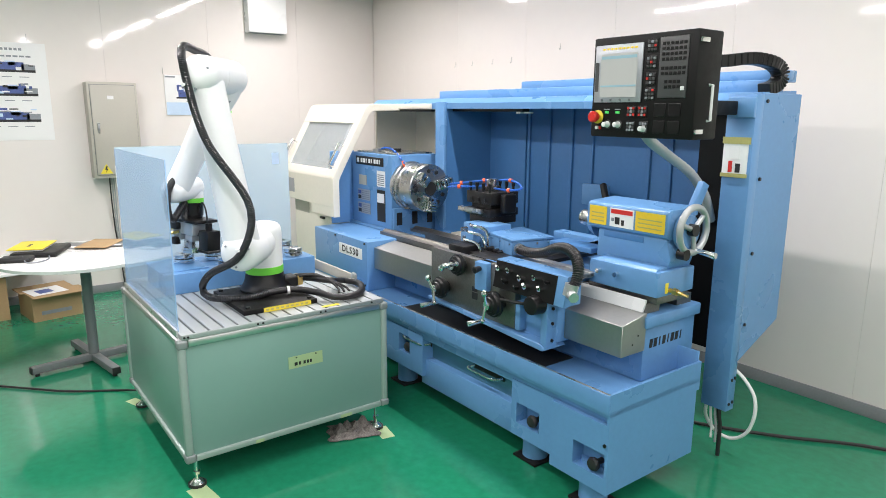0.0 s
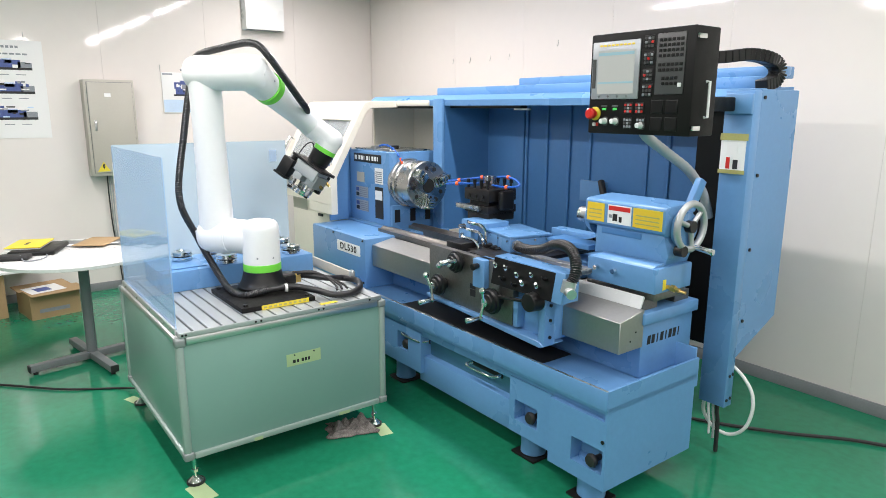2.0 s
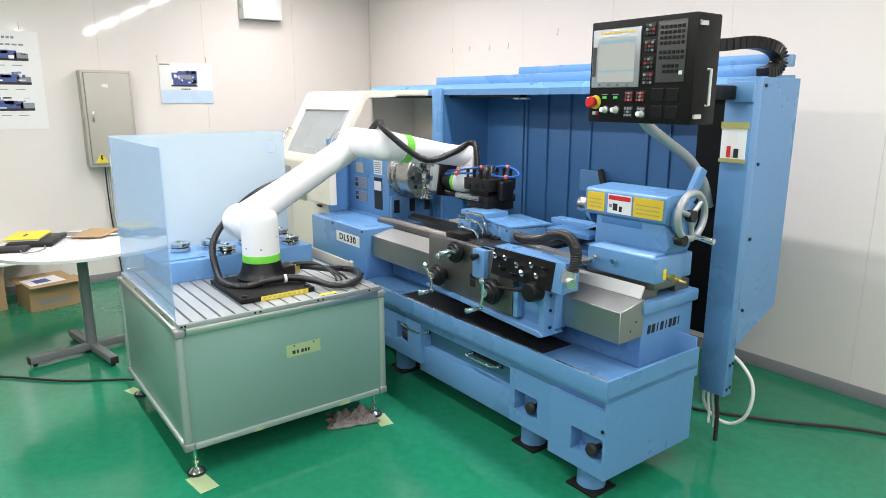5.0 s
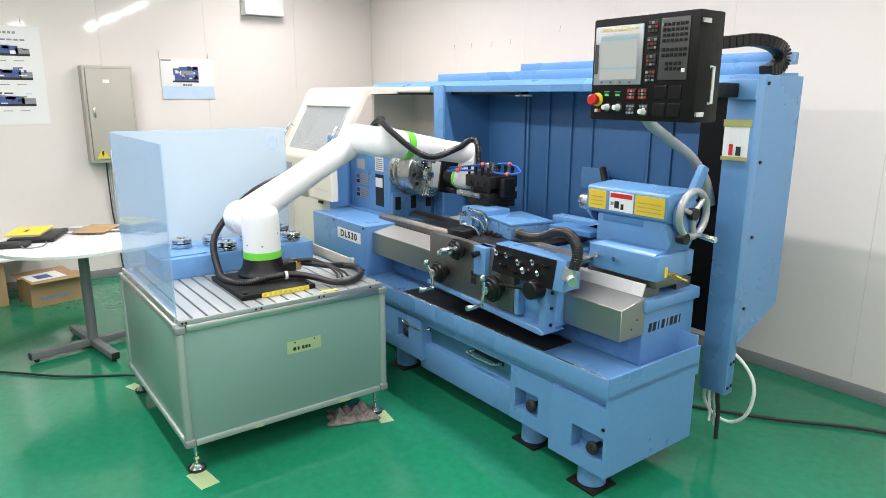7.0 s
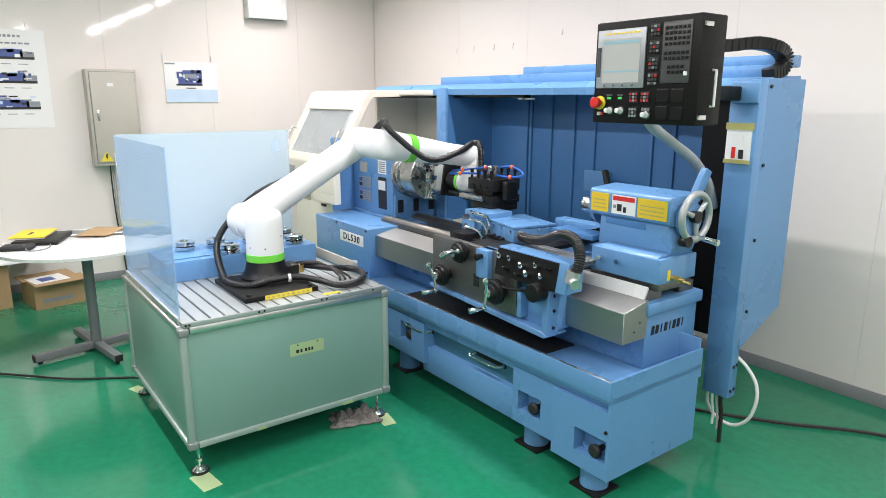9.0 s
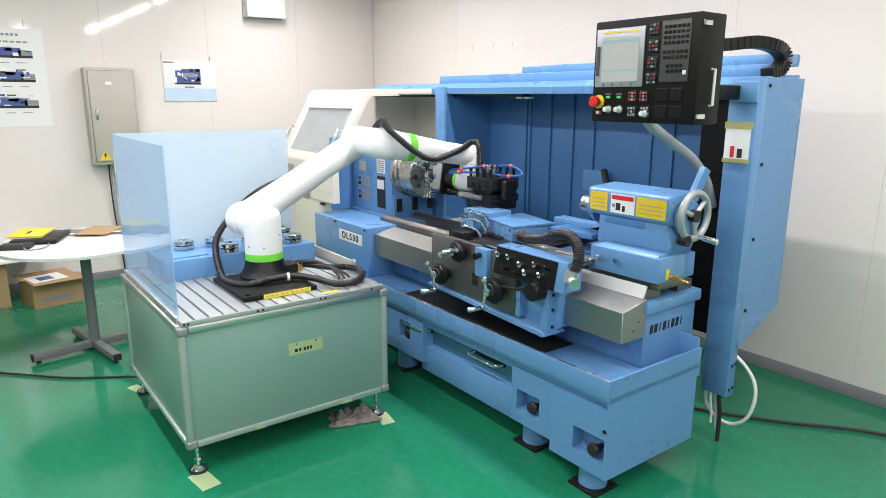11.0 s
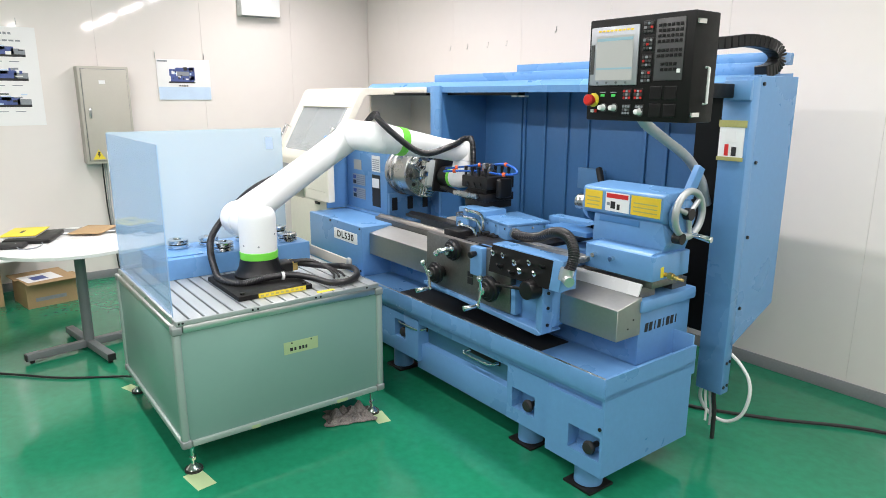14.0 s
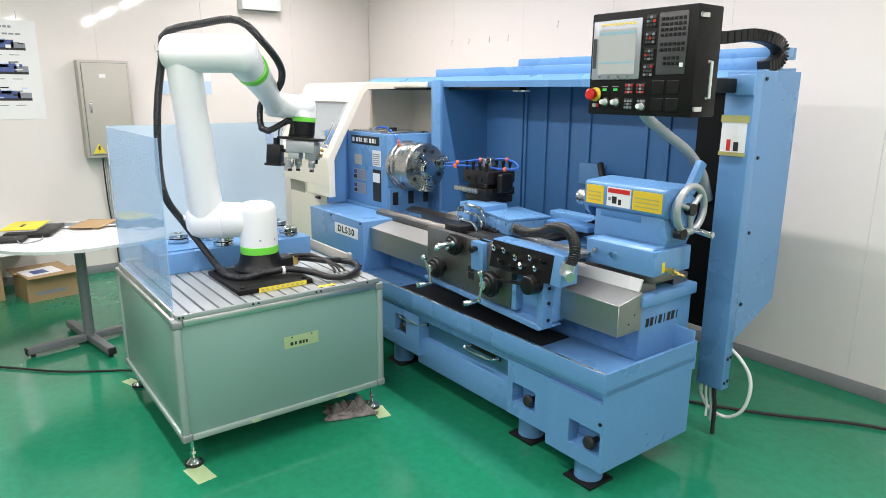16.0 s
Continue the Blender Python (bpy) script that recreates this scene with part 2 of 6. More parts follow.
# ---- the room ----
def room():
    bm = bmesh.new()
    box(bm, WALL_X - 0.2, BACK_X + 0.2, BACK_Y - 0.2, WALL_Y + 0.2, -0.15, 0)
    solid("floor", bm, "floor", "glossy green epoxy workshop floor with faint scuffs", kind="structure")
    # out of view; its grey keeps the shadows deep
    bm = bmesh.new()
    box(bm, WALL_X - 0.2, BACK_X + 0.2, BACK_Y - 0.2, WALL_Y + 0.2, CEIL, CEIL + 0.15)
    solid("ceiling", bm, "ceil", "unseen ceiling board over the workshop, greyed to cut bounce light", kind="structure")
    # panelled walls: a backing with glossy panels and fine joints
    west = solid("wall_west", bx(WALL_X - 0.15, WALL_X - 0.012, BACK_Y - 0.15, WALL_Y + 0.15, 0, CEIL), "seam", "glossy off-white panelled wall with posters", kind="structure")
    y = WALL_Y - 0.002
    while y > BACK_Y:
        a = max(y - 0.91, BACK_Y)
        part("panel", bx(WALL_X - 0.012, WALL_X, a + 0.0005, y - 0.0005, 0.0, CEIL, 0.001, 1), "wall", west)
        y -= 0.91
    north = solid("wall_north", bx(WALL_X - 0.15, BACK_X + 0.15, WALL_Y + 0.012, WALL_Y + 0.15, 0, CEIL), "seam", "glossy off-white panelled wall behind the lathe", kind="structure")
    x = WALL_X + 0.62
    lo = WALL_X
    while lo < BACK_X:
        part("panel", bx(lo + 0.0005, min(x, BACK_X) - 0.0005, WALL_Y, WALL_Y + 0.012, 0.0, CEIL, 0.001, 1), "wall", north)
        lo, x = x, x + 0.91
    # added walls behind the camera, greyed to lower the fill
    solid("wall_south", bx(WALL_X - 0.15, BACK_X + 0.15, BACK_Y - 0.15, BACK_Y, 0, CEIL), "wall2", "unseen closing wall, greyed to cut bounce light", kind="structure")
    solid("wall_east", bx(BACK_X, BACK_X + 0.15, BACK_Y, WALL_Y, 0, CEIL), "wall2", "unseen closing wall, greyed to cut bounce light", kind="structure")
    solid("baseboard_west", bx(WALL_X, WALL_X + 0.012, BACK_Y, WALL_Y - 0.002, 0, 0.075, 0.002), "base", "grey vinyl baseboard", kind="structure")
    solid("baseboard_north", bx(WALL_X + 0.014, BACK_X, WALL_Y - 0.012, WALL_Y, 0, 0.075, 0.002), "base", "grey vinyl baseboard", kind="structure")
    for x, y, along in LAMPS:
        fix = thing("ceiling_light", "white twin-tube fluorescent ceiling light, from wall reflections or added as fill", "lamp", "ceiling lights", pose(x, y, CEIL, 0, 0, 90 if along == "y" else 0))
        part("housing", bx(-0.62, 0.62, -0.08, 0.08, -0.06, -0.001, 0.008), "white", fix)
        tube_light(x, y, 1.2, POWER, along)


# wall reflections place the rows' left lamps; right and rear ones are added fill
LAMPS = [(x, 2.50, "x") for x in (-5.3, -3.9, -2.2, -0.5, 1.2)] + [(x, 0.52, "x") for x in (-4.74, -3.15, -1.6)] + [(-3.1, -1.3, "x"), (0.5, -0.95, "x"), (-1.3, -1.9, "x"), (0.5, -1.9, "x"), (2.1, -0.8, "x"), (2.3, 0.3, "x"), (2.3, 1.4, "x")]
POWER = 31
room()


# ---- robot cart and its load ----
CX0, CX1, CY0, CY1, CT = -3.85, -2.745, 0.67, 1.70, 0.70


def cart():
    c = thing("robot_cart", "green-grey panelled aluminium robot cart on levelling feet", "cart", at=pose(0, 0, 0))
    zb = 0.135
    for x, y in ((CX0, CY0), (CX1, CY0), (CX0, CY1), (CX1, CY1)):
        sx, sy = (1 if x == CX0 else -1), (1 if y == CY0 else -1)
        part("corner_post", bx(min(x, x + sx * 0.034), max(x, x + sx * 0.034), min(y, y + sy * 0.034), max(y, y + sy * 0.034), zb + 0.03, CT - 0.03, 0.012, 3), "alu_dull", c)
        for z0, z1 in ((zb, zb + 0.038), (CT - 0.042, CT - 0.004)):
            part("corner_bracket", bx(min(x - sx * 0.003, x + sx * 0.042), max(x - sx * 0.003, x + sx * 0.042), min(y - sy * 0.003, y + sy * 0.042), max(y - sy * 0.003, y + sy * 0.042), z0, z1, 0.009, 3), "bracket", c, "grey cast corner bracket")
        fx, fy = x + sx * 0.05, y + sy * 0.05
        bm = bmesh.new()
        rod(bm, (fx, fy, 0.03), (fx, fy, zb), 0.009, seg=12)
        rod(bm, (fx, fy, 0.055), (fx, fy, 0.068), 0.016, seg=6)
        rod(bm, (fx, fy, 0.010), (fx, fy, 0.032), 0.036, 0.014, seg=20, bevel=0.003)
        foot = part("levelling_foot", bm, "chrome", c, "chromed levelling foot")
        part("foot_pad", rd((fx, fy, 0.001), (fx, fy, 0.012), 0.040, seg=20), "rubber", foot)
    for z0, z1, mtl in ((zb + 0.002, zb + 0.030, "alu_dull"), (CT - 0.034, CT - 0.002, "alu")):
        part("rail", bx(CX0 + 0.043, CX1 - 0.043, CY0, CY0 + 0.04, z0, z1, 0.006), mtl, c)
        part("rail", bx(CX0 + 0.043, CX1 - 0.043, CY1 - 0.04, CY1, z0, z1, 0.006), mtl, c)
        part("rail", bx(CX0, CX0 + 0.04, CY0 + 0.043, CY1 - 0.043, z0, z1, 0.006), mtl, c)
        part("rail", bx(CX1 - 0.04, CX1, CY0 + 0.043, CY1 - 0.043, z0, z1, 0.006), mtl, c)
    part("front_panel", bx(CX1 - 0.022, CX1 - 0.012, CY0 + 0.03, CY1 - 0.03, zb + 0.025, CT - 0.03, 0.002), "teal", c)
    part("back_panel", bx(CX0 + 0.012, CX0 + 0.022, CY0 + 0.03, CY1 - 0.03, zb + 0.025, CT - 0.03, 0.002), "teal", c)
    part("side_panel", bx(CX0 + 0.03, CX1 - 0.03, CY0 + 0.012, CY0 + 0.022, zb + 0.025, CT - 0.03, 0.002), "teal", c)
    part("side_panel", bx(CX0 + 0.03, CX1 - 0.03, CY1 - 0.022, CY1 - 0.012, zb + 0.025, CT - 0.03, 0.002), "teal", c)
    part("floor_panel", bx(CX0 + 0.03, CX1 - 0.03, CY0 + 0.03, CY1 - 0.03, zb + 0.005, zb + 0.03), "alu_mat", c)
    # slotted aluminium table top
    top = part("slotted_top", bx(CX0 + 0.02, CX1 - 0.02, CY0 + 0.02, CY1 - 0.02, CT - 0.012, CT + 0.004), "shadow_gap", c)
    n, y0, y1 = 16, CY0 + 0.015, CY1 - 0.015
    w = (y1 - y0) / n
    for k in range(n):
        part("slat", bx(CX0 + 0.012, CX1 - 0.012, y0 + k * w + 0.0045, y0 + (k + 1) * w - 0.0045, CT - 0.008, CT + 0.018, 0.002, 1), "alu_mat", top)
    part("edge_strip", bx(CX1 - 0.012, CX1 - 0.004, CY0 + 0.02, CY1 - 0.02, CT - 0.002, CT + 0.020, 0.002), "alu_mat", c)
    for y in (CY0 + 0.03, CY0 + 0.045, 1.02, 1.045, 1.33, 1.355, CY1 - 0.09):
        part("screw", rd((CX1 - 0.0045, y, CT + 0.009), (CX1 - 0.001, y, CT + 0.009), 0.005, seg=10), "dark_steel", c)
    # masking-tape name tag on the front panel, with a stroke of unreadable writing
    tag = part("tape_label", bx(CX1 - 0.0122, CX1 - 0.0108, 1.16, 1.335, 0.455, 0.515, 0.0, m=None), "tape", c, "lime-green masking tape name tag")
    for k, (a, b) in enumerate(((1.19, 1.205), (1.212, 1.222), (1.235, 1.247), (1.252, 1.263), (1.268, 1.278))):
        part("writing", bx(CX1 - 0.0112, CX1 - 0.0102, a, b, 0.468, 0.484), "ink", tag)
    for y in (1.20, 1.30):
        part("tack", rd((CX1 - 0.0115, y, 0.507), (CX1 - 0.009, y, 0.507), 0.004, seg=8), "ink", tag)
    for y0, y1 in ((0.98, 1.02), (1.42, 1.48)):
        part("tape_strip", bx(CX1 - 0.004, CX1 + 0.0012, y0, y1, zb + 0.004, zb + 0.02), "tape", c, "small strip of green tape")
    # yellow warning strips on the table's front edge
    part("warning_strip", bx(CX1 - 0.06, CX1 - 0.035, 1.36, 1.45, CT + 0.018, CT + 0.0192), "yellow_cover", c, "yellow warning strip")
    # side rail bracket at the lathe side
    bm = bmesh.new()
    box(bm, -3.70, -3.08, CY1 - 0.012, CY1 + 0.004, CT + 0.018, CT + 0.075, 0.006)
    part("side_guard", bm, "box_grey", c, "beige painted side guard plate")
    part("guard_end", bx(-3.10, -3.06, CY1 - 0.016, CY1 + 0.008, CT + 0.018, CT + 0.085, 0.012, 3), "alu_mat", c)


def screens():
    s = thing("side_screen", "blue protective-film acrylic screen standing on the cart edge", "screen")
    y = CY0 + 0.022
    part("sheet", bx(-3.80, -2.815, y, y + 0.005, CT + 0.004, 1.45), "film", s).visible_shadow = False
    part("foot_rail", bx(-3.80, -2.80, y - 0.012, y - 0.001, CT - 0.002, CT + 0.03, 0.003), "alu", s)
    for x in (-3.7, -3.45, -3.2, -2.95, -2.85):
        part("screw", rd((x, y - 0.016, CT + 0.014), (x, y - 0.011, CT + 0.014), 0.006, seg=10), "chrome", s)
    part("hinge_tape", bx(-3.805, -3.79, y - 0.002, y - 0.0005, 1.25, 1.36), "paper", s)
    b = thing("rear_screen", "clear acrylic screen with blue film behind the robot", "screen")
    part("sheet", bx(-3.825, -3.820, CY0 + 0.03, 1.665, CT + 0.004, 1.455), "film2", b).visible_shadow = False
    part("sticker", bx(-3.8195, -3.8185, 1.56, 1.605, 1.33, 1.40), "pale_blue", b, "small blue film sticker")
    part("foot_rail", bx(-3.818, -3.80, CY0 + 0.03, 1.665, CT + 0.018, CT + 0.04, 0.003), "alu", b)


def disc_stack(x, y, z, n):
    d = thing("disc_stack", "stack of turned steel flange discs on the blue stand", "disc stack", "steel disc stacks", pose(x, y, z))
    for k in range(n):
        bm = bmesh.new()
        z0 = k * 0.026
        lathe(bm, (0, 0, z0), (0, 0, 1), ((0, 0.040), (0.001, 0.050), (0.006, 0.055), (0.011, 0.055), (0.012, 0.049), (0.016, 0.049), (0.017, 0.055), (0.022, 0.055), (0.024, 0.050), (0.0255, 0.030), (0.020, 0.026)), 36)
        part("disc", bm, "chrome", d)
    return d


def stand():
    s = thing("disc_stand", "blue painted steel stand holding the turned discs", "stand")
    part("block", bx(-3.79, -3.42, 0.80, 1.63, CT + 0.018, 0.825, 0.004), "blue", s)
    part("shelf", bx(-3.79, -3.47, 0.79, 1.04, 0.8255, 0.831, 0.002), "blue", s)
    for x, y, n, z in ((-3.66, 0.965, 2, 0.831), (-3.67, 1.135, 2, 0.825), (-3.48, 1.15, 2, 0.825), (-3.66, 1.34, 2, 0.825), (-3.73, 1.565, 2, 0.825), (-3.50, 1.53, 2, 0.825)):
        disc_stack(x, y, z, n)


cart()
screens()
stand()


# ---- the lathe ----
AXY, AXZ = 2.585, 1.138
LX0, LX1, LY0, LY1 = -4.62, -1.53, 1.97, 2.60
BED_X, BED_Y0, BED_Y1 = -1.645, 2.32, 2.70


def framed_block(bm, x0, x1, y0, y1, z0, z1, holes, depth=0.05):
    """A block whose front face has square recesses."""
    xs = sorted({x0, x1, *[h[0] for h in holes], *[h[1] for h in holes]})
    for a, b in zip(xs, xs[1:]):
        hit = [h for h in holes if h[0] <= a and b <= h[1]]
        if hit:
            h = hit[0]
            box(bm, a, b, y0, y0 + depth, z0, h[2])
            box(bm, a, b, y0, y0 + depth, h[3], z1)
        else:
            box(bm, a, b, y0, y0 + depth, z0, z1)
    box(bm, x0, x1, y0 + depth, y1, z0, z1)
    bmesh.ops.remove_doubles(bm, verts=bm.verts, dist=0.0005)


def lathe_machine():
    L = thing("engine_lathe", "large blue engine lathe with splash guard and steel chuck", "lathe")
    # base castings with square pockets
    zb, zt = 0.12, 0.42
    blocks = ((-1.845, LX1 - 0.0006, LY0 + 0.006, zb - 0.004, [(-1.714, -1.545, 0.185, 0.292)]),
              (-2.125, -1.845, LY0 + 0.03, zb + 0.025, [(-2.09, -1.94, 0.212, 0.312)]),
              (-3.42, -2.86, LY0 + 0.03, zb + 0.06, [(-3.10, -2.99, 0.27, 0.375)]))
    for x0, x1, y0, z0, holes in blocks:
        bm = bmesh.new()
        framed_block(bm, x0, x1, y0, LY1 - 0.02, z0, zt, holes, 0.07)
        b = part("base_casting", bm, "blue", L)
        for h in holes:
            bm = bmesh.new()
            cx, cz = (h[0] + h[1]) / 2 + 0.02, h[2] + 0.035
            rod(bm, (cx, y0 + 0.02, cz), (cx, y0 + 0.068, cz), 0.013, seg=14)
            lathe(bm, (cx, y0 + 0.012, cz), (0, -1, 0), ((-0.02, 0.012), (-0.012, 0.026), (0.0, 0.030), (0.012, 0.024), (0.016, 0.010)), 20)
            part("jack_screw", bm, "rubber", b, "black jack screw head")
    part("bolt", rd((-1.547, LY0 + 0.008, 0.332), (-1.547, LY0 + 0.001, 0.332), 0.008, seg=12), "dark_steel", L)
    for x, y in ((-1.665, 2.065), (-2.075, 2.12), (-3.22, 2.14), (-1.80, 2.44), (-3.9, 2.2), (-4.4, 2.3)):
        bm = bmesh.new()
        lathe(bm, (x, y, 0.012), (0, 0, 1), ((0, 0.056), (0.004, 0.062), (0.09, 0.060), (0.125, 0.058), (0.19, 0.058)), 28)
        f = part("machine_foot", bm, "blue", L)
        part("foot_plate", bx(x - 0.076, x + 0.076, y - 0.076, y + 0.076, 0.0, 0.012, 0.002), "dark_steel", f)
    # recessed middle with drawer fronts and handles
    part("apron_panel", bx(-2.905, -2.135, LY0 + 0.055, LY1 - 0.05, 0.125, 0.278, 0.004), "blue", L)
    part("drawer", bx(-2.86, -2.11, LY0 + 0.10, LY0 + 0.14, 0.278, 0.45, 0.003), "blue_grey", L)
    for x0, x1 in ((-3.07, -2.86), (-2.47, -2.25)):
        bm = bmesh.new()
        pipe(bm, [(x0, LY0 + 0.09, 0.362), (x0 + 0.005, LY0 + 0.045, 0.362), (x0 + 0.04, LY0 + 0.030, 0.362), (x1 - 0.04, LY0 + 0.030, 0.362), (x1 - 0.005, LY0 + 0.045, 0.362), (x1, LY0 + 0.09, 0.362)], 0.0085, 10, 10, ribs=0.28)
        part("drawer_handle", bm, "chrome", L, "chrome bow handle")
        part("handle_plate", bx(x0 - 0.01, x1 + 0.01, LY0 + 0.085, LY0 + 0.092, 0.345, 0.378, 0.003), "dark_steel", L)
    part("foundation", bx(-4.55, -1.60, LY0 + 0.16, LY1 - 0.04, 0.135, 0.44), "blue", L)
    part("under_ledge", bx(-3.75, LX1 - 0.02, LY0 + 0.035, LY0 + 0.10, 0.40, 0.462, 0.004), "blue", L)
    # chip pan
    pan = part("chip_pan", bx(-3.85, LX1, LY0 + 0.004, LY1 - 0.004, 0.455, 0.485, 0.003), "blue", L)
    part("pan_front", bx(-3.85, LX1 + 0.001, LY0 - 0.004, LY0 + 0.004, 0.470, 0.555, 0.004), "blue", pan)
    part("pan_end", bx(LX1 - 0.012, LX1, LY0 + 0.0045, LY1, 0.4205, 0.555), "blue", pan)
    part("pan_back", bx(-3.85, LX1 - 0.012, LY1 - 0.012, LY1, 0.462, 0.60, 0.003), "blue", pan)
    part("worn_lip", bx(-3.80, LX1 - 0.004, LY0 - 0.001, LY0 + 0.009, 0.5545, 0.5575, 0.001), "steel", pan, "bare metal edge worn through paint")
    # black pan floor, stretched to paint in the apron's shadow
    part("shaded_pan_floor", bx(-3.2, -2.02, LY0 + 0.09, BED_Y0 - 0.02, 0.486, 0.490), "shadow_gap", pan)
    # bed
    bm = bmesh.new()
    box(bm, -3.70, BED_X, BED_Y0, BED_Y1, 0.486, 0.785, 0.004)
    box(bm, -1.80, BED_X + 0.022, BED_Y0 - 0.012, BED_Y1 + 0.012, 0.735, 0.79, 0.008)
    bed = part("bed", bm, "blue", L)
    for y0, y1 in ((BED_Y0 + 0.015, BED_Y0 + 0.12), (BED_Y1 - 0.13, BED_Y1 - 0.02)):
        bm = bmesh.new()
        prism(bm, [(y0, 0.785), (y1, 0.785), (y1, 0.835), ((y0 + y1) / 2 + 0.01, 0.835), ((y0 + y1) / 2 - 0.01, 0.85), ((y0 + y1) / 2 - 0.035, 0.835), (y0, 0.835)], "x", -3.85, BED_X - 0.015)
        part("guideway", bm, "oily", bed)
    bm = bmesh.new()
    prism(bm, [(BED_Y0 - 0.012, 0.80), (BED_Y0 - 0.004, 0.795), (BED_Y0 + 0.022, 0.852), (BED_Y0 + 0.014, 0.857)], "x", -2.2, BED_X - 0.01)
    part("way_wiper", bm, "white", bed, "white chip wiper strip")
    # sheet-steel guards over lead screw and rods
    for x0, x1 in ((-3.635, -2.80), (-2.0, -1.635)):
        bm = bmesh.new()
        prism(bm, [(2.157, 0.636), (2.157, 0.775), (2.318, 0.806), (2.318, 0.636)], "x", x0, x1, 0.002, 1)
        g = part("screw_guard", bm, "steel_sheet", L, "brushed sheet-steel lead screw guard")
        for z in (0.70, 0.735):
            part("rivet", rd((x1, 2.23 + (z - 0.7), z - 0.02), (x1 + 0.002, 2.23 + (z - 0.7), z - 0.02), 0.004, seg=10), "dark_steel", g)
    part("rod", rd((-3.7, 2.23, 0.69), (BED_X, 2.23, 0.69), 0.018, seg=16), "steel", L)
    # headstock
    ped = part("headstock_pedestal", bx(-4.40, -3.64, 2.105, 2.80, 0.48, 0.815, 0.006), "blue", L)
    part("left_leg", bx(-4.60, -3.66, 2.16, 2.75, 0.13, 0.482, 0.006), "blue", L)
    dl = part("model_plate", bx(-4.015, -3.702, 2.101, 2.1045, 0.687, 0.759, 0.004), "white", ped, "white model plate with black lettering")
    words("model_letters", "DL530", 0.062, pose(-3.858, 2.1005, 0.723, 90, 0, 0), "ink", dl, bold=0.0013, spacing=1.25, sx=1.12)
    for x, z in ((-3.665, 0.80), (-3.665, 0.52), (-4.07, 0.80)):
        part("cap_screw", rd((x, 2.105, z), (x, 2.098, z), 0.007, seg=12), "dark_steel", ped)
    hx0, hx1, hy0, hy1, hz1 = -4.40, -3.845, 2.43, 2.83, 1.352
    bm = bmesh.new()
    box(bm, hx0, hx1, hy0, hy1, 0.80, hz1, 0.008)
    box(bm, hx0 - 0.02, hx1 + 0.0, hy0 - 0.02, hy0 + 0.1, 0.80, 0.835, 0.006)
    head = part("headstock", bm, "blue", L)
    part("end_cover", bx(hx0 - 0.016, hx0 - 0.001, 2.252, hy0 + 0.02, 0.82, 1.36, 0.003), "blue", head)
    part("headstock_lid", bx(hx0 + 0.03, hx1 - 0.02, hy0 + 0.03, hy1 - 0.04, hz1 - 0.002, hz1 + 0.012, 0.003), "steel", head)
    # under-chuck casting with dark pockets
    part("bridge", bx(hx1 - 0.004, -3.822, hy0 + 0.004, hy1 - 0.03, 0.79, 0.985, 0.008), "blue", head)
    for y in (2.455, 2.585, 2.715):
        part("pocket", bx(-3.8235, -3.820, y, y + 0.045, 0.865, 0.955), "shadow_gap", head)
    pl = part("name_plate", bx(-4.328, -3.946, hy0 - 0.006, hy0 - 0.001, 1.266, 1.327, 0.003), "ink", head, "black maker's plate with white lettering")
    part("logo_mark", bx(-4.31, -4.28, hy0 - 0.0075, hy0 - 0.006, 1.281, 1.313, 0.002), "white", pl)
    for k in range(8):
        part("plate_letter_bar", bx(-4.255 + 0.037 * k, -4.230 + 0.037 * k - (0.015 if k in (2, 4, 7) else 0.0), hy0 - 0.0075, hy0 - 0.006, 1.282, 1.312), "white", pl)
    for x0, x1, z0, z1, m in ((-4.035, -3.927, 1.123, 1.235, "white"), (-4.035, -3.930, 0.875, 1.100, "ink"), (-4.028, -3.937, 1.010, 1.075, "white"), (-4.29, -4.185, 1.118, 1.19, "box_grey"), (-4.31, -4.135, 1.005, 1.085, "bezel"), (-4.31, -4.135, 0.905, 0.985, "bezel")):
        pz = 0.0035 if m == "white" and z0 == 1.010 else 0.0
        q = part("data_plate", bx(x0, x1, hy0 - 0.004 - pz, hy0 - 0.0005 - pz, z0, z1), m, head)
        if m == "bezel":
            for i in range(2):
                part("print_block", bx(x0 + 0.008, x0 + 0.05, hy0 - 0.0055, hy0 - 0.004, z0 + 0.008 + 0.036 * i, z0 + 0.034 + 0.036 * i), "ink_blue" if i else "ink", q)
            for i in range(5):
                part("print_bar", bx(x0 + 0.062, x1 - 0.01, hy0 - 0.0055, hy0 - 0.004, z0 + 0.008 + 0.014 * i, z0 + 0.013 + 0.014 * i), "ink_grey", q)
        if z0 == 1.123:
            for k in range(6):
                part("print_bar", bx(x0 + 0.012, x1 - 0.012, hy0 - 0.0055, hy0 - 0.004, z0 + 0.01 + 0.014 * k, z0 + 0.017 + 0.014 * k), "ink_grey", q)
    # steel strips, fittings and coolant nozzle on top of the headstock
    part("top_fitting", bx(-4.12, -4.06, hy0 + 0.02, hy0 + 0.07, hz1, hz1 + 0.035, 0.004), "steel", head)
    part("top_rail", bx(-4.06, -3.90, hy0 + 0.05, hy0 + 0.07, hz1 + 0.012, hz1 + 0.022, 0.003), "chrome", head)
    part("oil_cap", rd((-4.02, hy0 + 0.16, hz1 + 0.01), (-4.02, hy0 + 0.16, hz1 + 0.035), 0.03, seg=20), "dark_steel", head)
    bm = bmesh.new()
    for k in range(9):
        t = k / 8
        p = Vector((-4.05 + 0.24 * t, hy0 + 0.05 + 0.02 * t, hz1 + 0.035 + 0.02 * math.sin(t * 3) - 0.075 * t * t))
